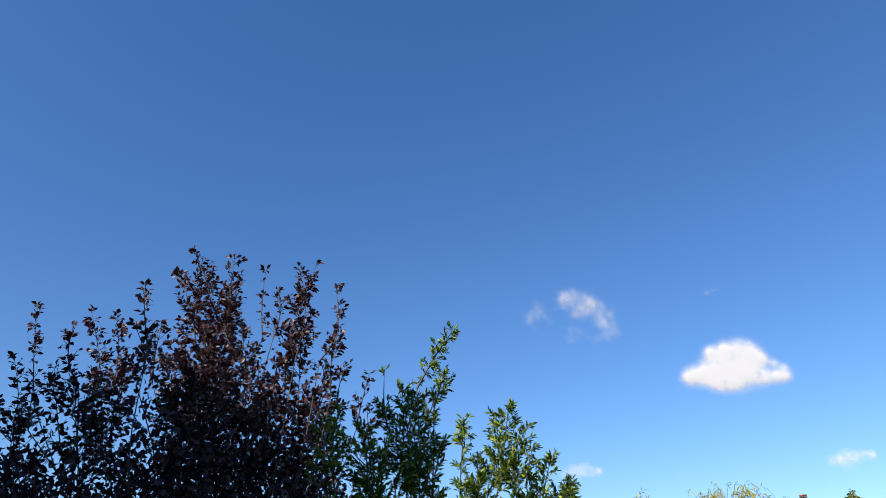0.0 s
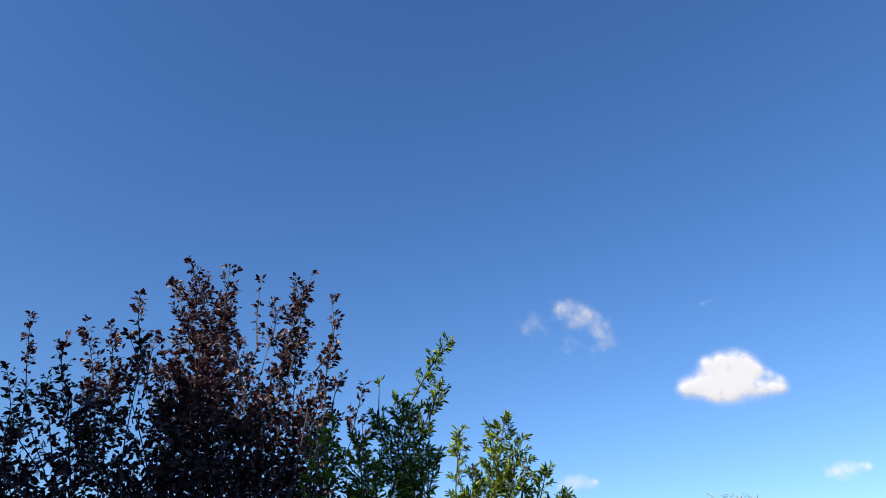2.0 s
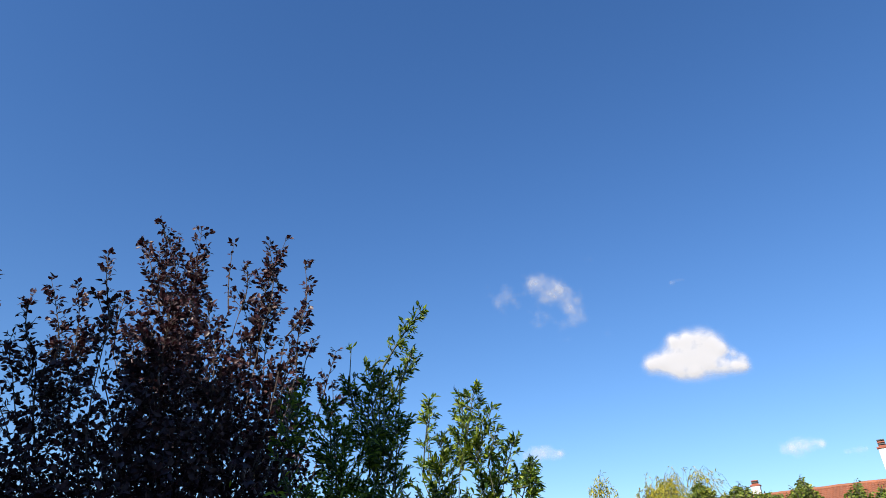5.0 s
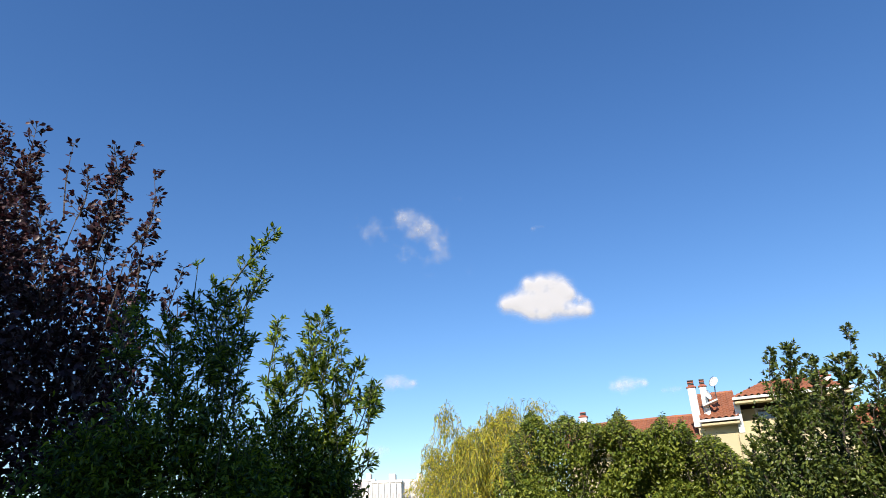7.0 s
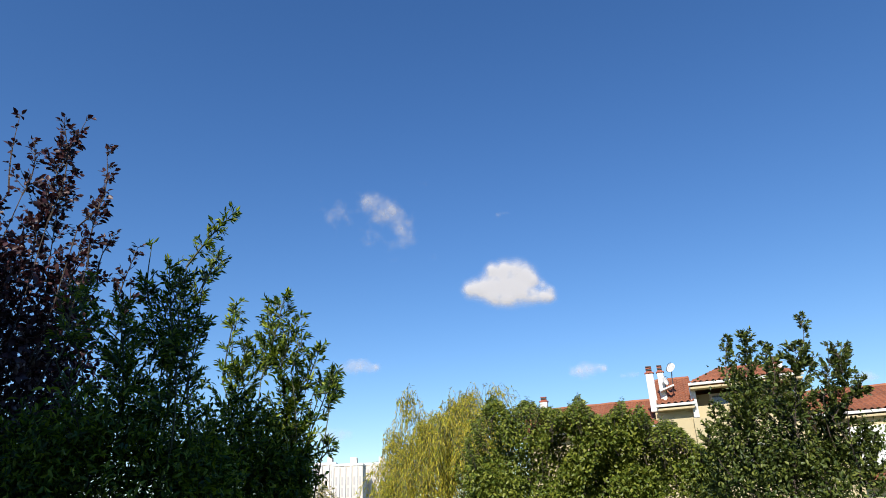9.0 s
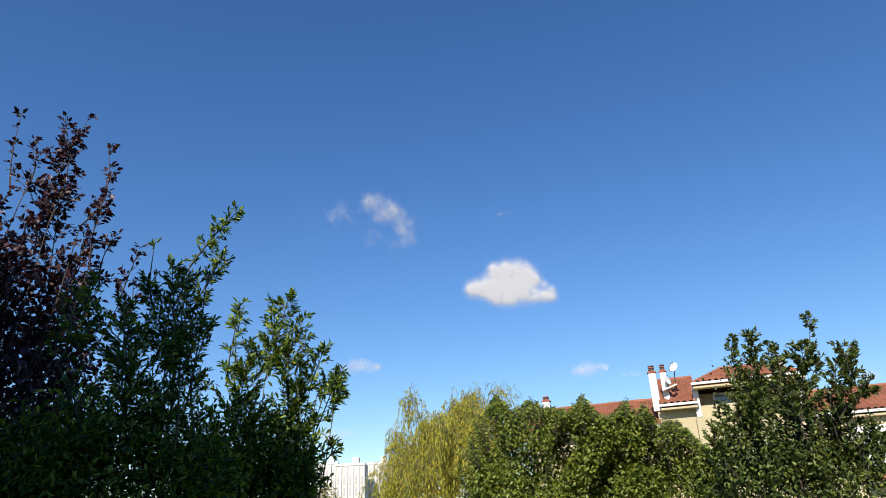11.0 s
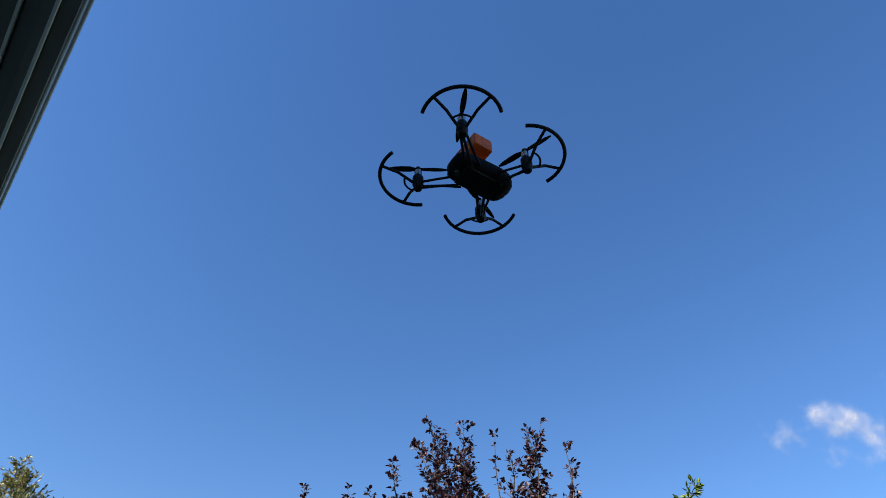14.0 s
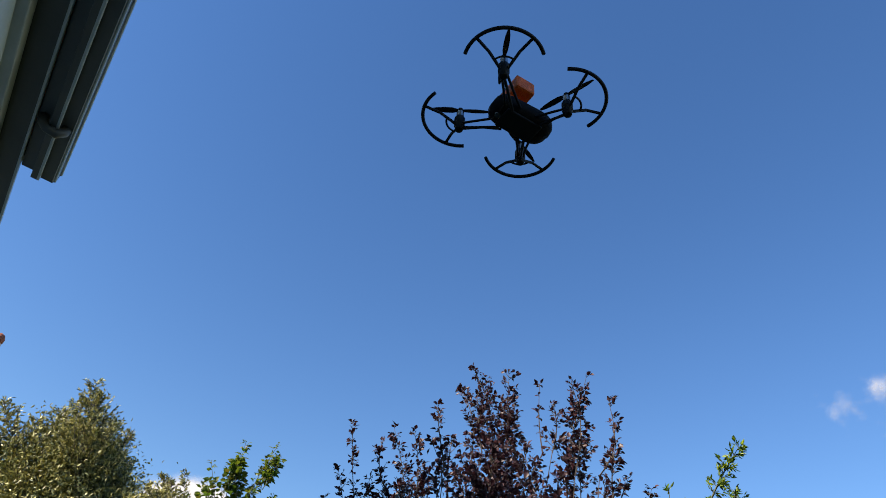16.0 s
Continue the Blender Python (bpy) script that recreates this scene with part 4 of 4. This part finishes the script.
def willow(base, rows, label):
    t = thing("willow_tree", base, label, "tree")
    base = np.asarray(base, float)
    part("trunk", Geo().tube(bent(base, base + (0.2, 0, 2.4), 0.04, 6), np.linspace(0.28, 0.18, 6), 10), M_BARK_PALE, t, smooth=True)
    heads = np.array(tips(rows))
    fork = base + (0.2, 0, 2.3)
    for h in heads[::2]:
        part("limb", Geo().tube(bent(fork, fork + (h - fork) * 0.9, 0.12, 7), np.linspace(0.12, 0.02, 7), 7), M_BARK_PALE, t, smooth=True)
    st = Geo()
    pos, way, size = [], [], []
    for i in range(2200):
        if i % 25 == 0:
            spray = heads[RNG.integers(len(heads))] + RNG.normal(size=3) * (0.42, 0.9, 0.42) - (0, 0, RNG.uniform(0, 1.6) ** 2 * 0.6)
            swing = RNG.normal(size=3) * (0.5, 0.5, 0)
        h = spray + RNG.normal(size=3) * (0.16, 0.22, 0.12)
        out = np.array([h[0] - base[0], h[1] - base[1], 0])
        out = out / (np.linalg.norm(out) + 0.3) + swing + RNG.normal(size=3) * (0.15, 0.15, 0)
        ln = RNG.uniform(0.5, 1.8) if i % 3 else RNG.uniform(0.2, 0.9)
        s = np.linspace(0, 1, 8)[:, None]
        rise = RNG.uniform(0.1, 0.7) if i % 3 else RNG.uniform(0.3, 0.85)
        line = h + out * 0.45 * s ** 0.7 + np.array([0, 0, 1.0]) * (rise * np.sin(np.pi * np.minimum(s * 1.6, 1)) - ln * s ** 1.9) + np.array([0.25, 0, 0]) * s * s * RNG.normal() + np.array([0.9, 0, 0]) * s * (0 if i % 3 else 1)
        st.tube(line, np.linspace(0.005, 0.002, 8), 3, False)
        n = int(19 * ln) + 8
        ix = RNG.uniform(0, 6.99, n)
        i0 = ix.astype(int)
        pos.append(line[i0] + (line[i0 + 1] - line[i0]) * (ix - i0)[:, None] + RNG.normal(size=(n, 3)) * 0.015)
        way.append((line[i0 + 1] - line[i0]) / 0.3 + RNG.normal(size=(n, 3)) * 0.45 + (0, 0, -0.3))
        size.append(RNG.uniform(0.08, 0.165, n))
    part("branchwork", st, M_TWIG_GREEN, t, "hanging yellow-green strands")["kind"] = "stuff"
    part("crown", leaf_mesh("crown", np.concatenate(pos), np.concatenate(way), np.concatenate(size), 0.2, 0.08, 0.1, base), M_WILLOW, t)["kind"] = "stuff"


willow((1.0, 24.2, 0), [(-1.2, 3.6, 24), (-0.9, 5.0, 24), (-0.5, 6.0, 24.4), (0.2, 7.3, 24), (1.4, 8.3, 24), (2.6, 8.0, 23.6), (3.8, 8.0, 24), (5.2, 8.4, 24), (6.2, 7.6, 24.3), (2.0, 6.5, 23.2), (4.5, 6.0, 23.3), (0.0, 4.8, 23.4)], "yellow-green weeping willow with hanging strands")
grow("conifer_shrub", (-3.9, 29.5, 0), "brownish shrub before the distant white blocks", "shrub",
     tips([(-9.2, 2.4, 30), (-8.4, 3.3, 30), (-7.4, 3.6, 30), (-6.6, 3.0, 30), (-6.2, 2.2, 30)]), 0.16, M_OLIVE, M_BARK, trunk_h=0.9, trunk_r=0.08, limbs=5, fill=120, fill_len=(0.4, 0.9), per_m=30, width=0.3, bushy=1200, low=0.5, depth=0.8)

# ---------------------------------------------------------------- quadcopter in the air
DRONE = thing("quadcopter", (-0.2101, 0.0627, 2.1593), "small black quadcopter with propeller guards hovering in mid-air", "drone")
DRONE.scale = (0.96, 0.96, 0.96)
DRONE.rotation_mode = "QUATERNION"
DRONE.rotation_quaternion = Matrix(((-0.355, 0.934, -0.048), (-0.934, -0.356, -0.017), (-0.034, 0.039, 0.999))).normalized().to_quaternion()
MA = 0.0425


def drone_body():
    """Rounded shell: broad flat-bellied nose, tapered tail; nose towards -x."""
    g = Geo()
    nu, nv = 28, 20
    v = []
    for i in range(nu + 1):
        s = i / nu
        x = -0.050 + 0.078 * s
        e = (1 - abs(2 * s - 1) ** (7.0 if s > 0.5 else 4.5)) ** 0.5 + 1e-4
        wy = 0.0205 * e * (1.0 - 0.16 * s)
        wz = 0.0140 * e * (1.0 - 0.15 * s)
        for j in range(nv):
            a = 2 * math.pi * j / nv
            c, sn = math.cos(a), math.sin(a)
            p = 0.62
            v.append((x, wy * math.copysign(abs(c) ** p, c), wz * math.copysign(abs(sn) ** p, sn) * (0.9 if sn < 0 else 1.0) - 0.005))
    g.add(v, [(i * nv + j, i * nv + (j + 1) % nv, (i + 1) * nv + (j + 1) % nv, (i + 1) * nv + j) for i in range(nu) for j in range(nv)])
    return g


body = part("body", drone_body(), M_BLACK_SOFT, DRONE, "matt black shell", local=True, smooth=True)
part("belly_plate", Geo().box((-0.008, 0, -0.0178), (0.046, 0.026, 0.003), 0.001), M_BLACK, body, local=True)
part("sensor_window", Geo().lathe([(0.0035, -0.0205), (0.0035, -0.0185)], (0.02, 0, 0), 12), M_GLASS, body, local=True)
part("camera_lens", Geo().tube([(-0.0492, 0, -0.004), (-0.044, 0, -0.004)], 0.0055, 14), M_GLASS, body, local=True)
part("battery_seam", Geo().tube([(0.020, 0.0172 * math.cos(a), -0.005 + 0.0118 * math.sin(a)) for a in np.linspace(0, 2 * math.pi, 25)], 0.0006, 5, False), M_BLACK, body, local=True)
for sx in (-1, 1):
    for sy in (-1, 1):
        m = np.array([sx * MA, sy * MA, 0.0])
        o = np.array([sx * math.cos(radians(56)), sy * math.sin(radians(56)), 0])
        q = np.array([-o[1], o[0], 0])
        arm = Geo()
        root = np.array([sx * 0.017 - 0.008, sy * 0.013, -0.009])
        for off, zz, r in ((0.0055, -0.004, 0.0015), (0.0, -0.010, 0.0017), (-0.0055, -0.004, 0.0015)):
            arm.tube([root + q * off * 1.5 + (0, 0, zz), (root + m) / 2 + q * off * 0.9 + (0, 0, zz - 0.002), m + q * off * 0.5 + (0, 0, zz - 0.006)], r, 6)
        part("arm", arm, M_BLACK, DRONE, local=True, smooth=True)
        pod = part("motor_pod", Geo().lathe([(0.0034, -0.0185), (0.0046, -0.0178), (0.0050, -0.012), (0.0062, -0.0105), (0.0062, 0.001), (0.0050, 0.0030)], m, 14), M_BLACK, DRONE, local=True, smooth=True)
        part("motor", Geo().lathe([(0.0043, 0.0045), (0.0043, 0.0125), (0.0012, 0.0130), (0.0010, 0.0165)], m, 14), M_METAL, pod, "bare steel motor can", local=True)
        # guard: arc, two spokes, small inner loop
        gd = Geo()
        ang = np.linspace(-radians(73), radians(73), 26)
        arc = [m + (o * math.cos(a) + q * math.sin(a)) * 0.0425 + (0, 0, 0.0045) for a in ang]
        gd.tube(arc, 0.0021, 8)
        inner = [m + (o * math.cos(a) + q * math.sin(a)) * 0.0150 + (0, 0, -0.004) for a in np.linspace(-radians(40), radians(40), 9)]
        guard = part("guard", gd, M_BLACK, DRONE, "black propeller guard", local=True, smooth=True)
        for sgn in (-1, 1):
            a = sgn * radians(43)
            e = m + (o * math.cos(a) + q * math.sin(a)) * 0.0425 + (0, 0, 0.0045)
            part("spoke", Geo().tube([m + o * 0.004 + q * sgn * 0.004 + (0, 0, -0.009), m * 0.45 + e * 0.55 + (0, 0, -0.001), e], 0.0018, 6), M_BLACK, guard, local=True)
        part("brace", Geo().tube(inner, 0.0012, 6), M_BLACK, guard, local=True)
        # propeller at rest
        pr = Geo()
        turn = {(-1, -1): 0.4, (-1, 1): 1.9, (1, -1): 2.6, (1, 1): 1.1}[(sx, sy)]
        pr.lathe([(0.0030, 0.0150), (0.0030, 0.0185), (0.0012, 0.0195)], m, 10)
        for k in (0, math.pi):
            d = np.array([math.cos(turn + k), math.sin(turn + k), 0])
            n2 = np.array([-d[1], d[0], 0])
            rows = [(0.002, 0.0016, 0.0), (0.009, 0.0030, 0.0010), (0.018, 0.0032, 0.0008), (0.027, 0.0025, 0.0005), (0.034, 0.0010, 0.0003)]
            top = [m + d * r + n2 * w * s + (0, 0, 0.0170 + t * s * (1 if k == 0 else 1)) for r, w, t in rows for s in (-1, 1)]
            bot = [p - (0, 0, 0.0006) for p in top]
            f = []
            for i in range(4):
                a, b, c, e2 = 2 * i, 2 * i + 1, 2 * i + 3, 2 * i + 2
                f += [(a, b, c, e2), (10 + e2, 10 + c, 10 + b, 10 + a), (a, e2, 10 + e2, 10 + a), (c, b, 10 + b, 10 + c)]
            f += [(8, 9, 19, 18), (1, 0, 10, 11)]
            pr.add(top + bot, f)
        part("propeller", pr, M_BLACK, DRONE, "two-bladed black propeller", local=True)
mount = part("card_holder", Geo().box((-0.002, 0, 0.0098), (0.034, 0.022, 0.006), 0.0015), M_ORANGE, DRONE, "orange printed clip-on holder", local=True)
part("post", Geo().box((0.000, 0, 0.018), (0.013, 0.012, 0.022), 0.0015), M_ORANGE, mount, local=True)
part("tray", Geo().box((-0.004, 0, 0.0315), (0.025, 0.041, 0.020), 0.0028), M_ORANGE, mount, "orange box tray", local=True)
part("tray_slot", Geo().box((-0.0152, 0, 0.0320), (0.002, 0.030, 0.007), 0.0005), M_SOOT, mount, local=True)


# ---------------------------------------------------------------- dropped cards on the lawn
def card(x, y, z, rz, material, label):
    t = thing("dropped_card", (x, y, z), label, "card", "dropped cards")
    t.rotation_euler = (0, 0, radians(rz))
    part("sheet", Geo().box((0, 0, 0), (0.044, 0.028, 0.0012), 0.0004), material, t, local=True)
    for u in (0.009, -0.010):
        part("print_bar", Geo().box((u, 0.004, 0.0008), (0.011, 0.008, 0.0006), 0.0002), M_CARD_INK, t, local=True)


for cx, cy, cr, cm in ((0.32, 1.15, 12, M_CARD), (0.41, 1.22, 70, M_CARD), (0.24, 1.30, -25, M_CARD), (0.50, 1.08, 140, M_CARD), (-0.05, 1.02, 40, M_CARD_GREY)):
    card(cx, cy, 0.0006, cr, cm, "small dark printed card lying on the lawn" if cm is M_CARD else "small grey card lying on the lawn")
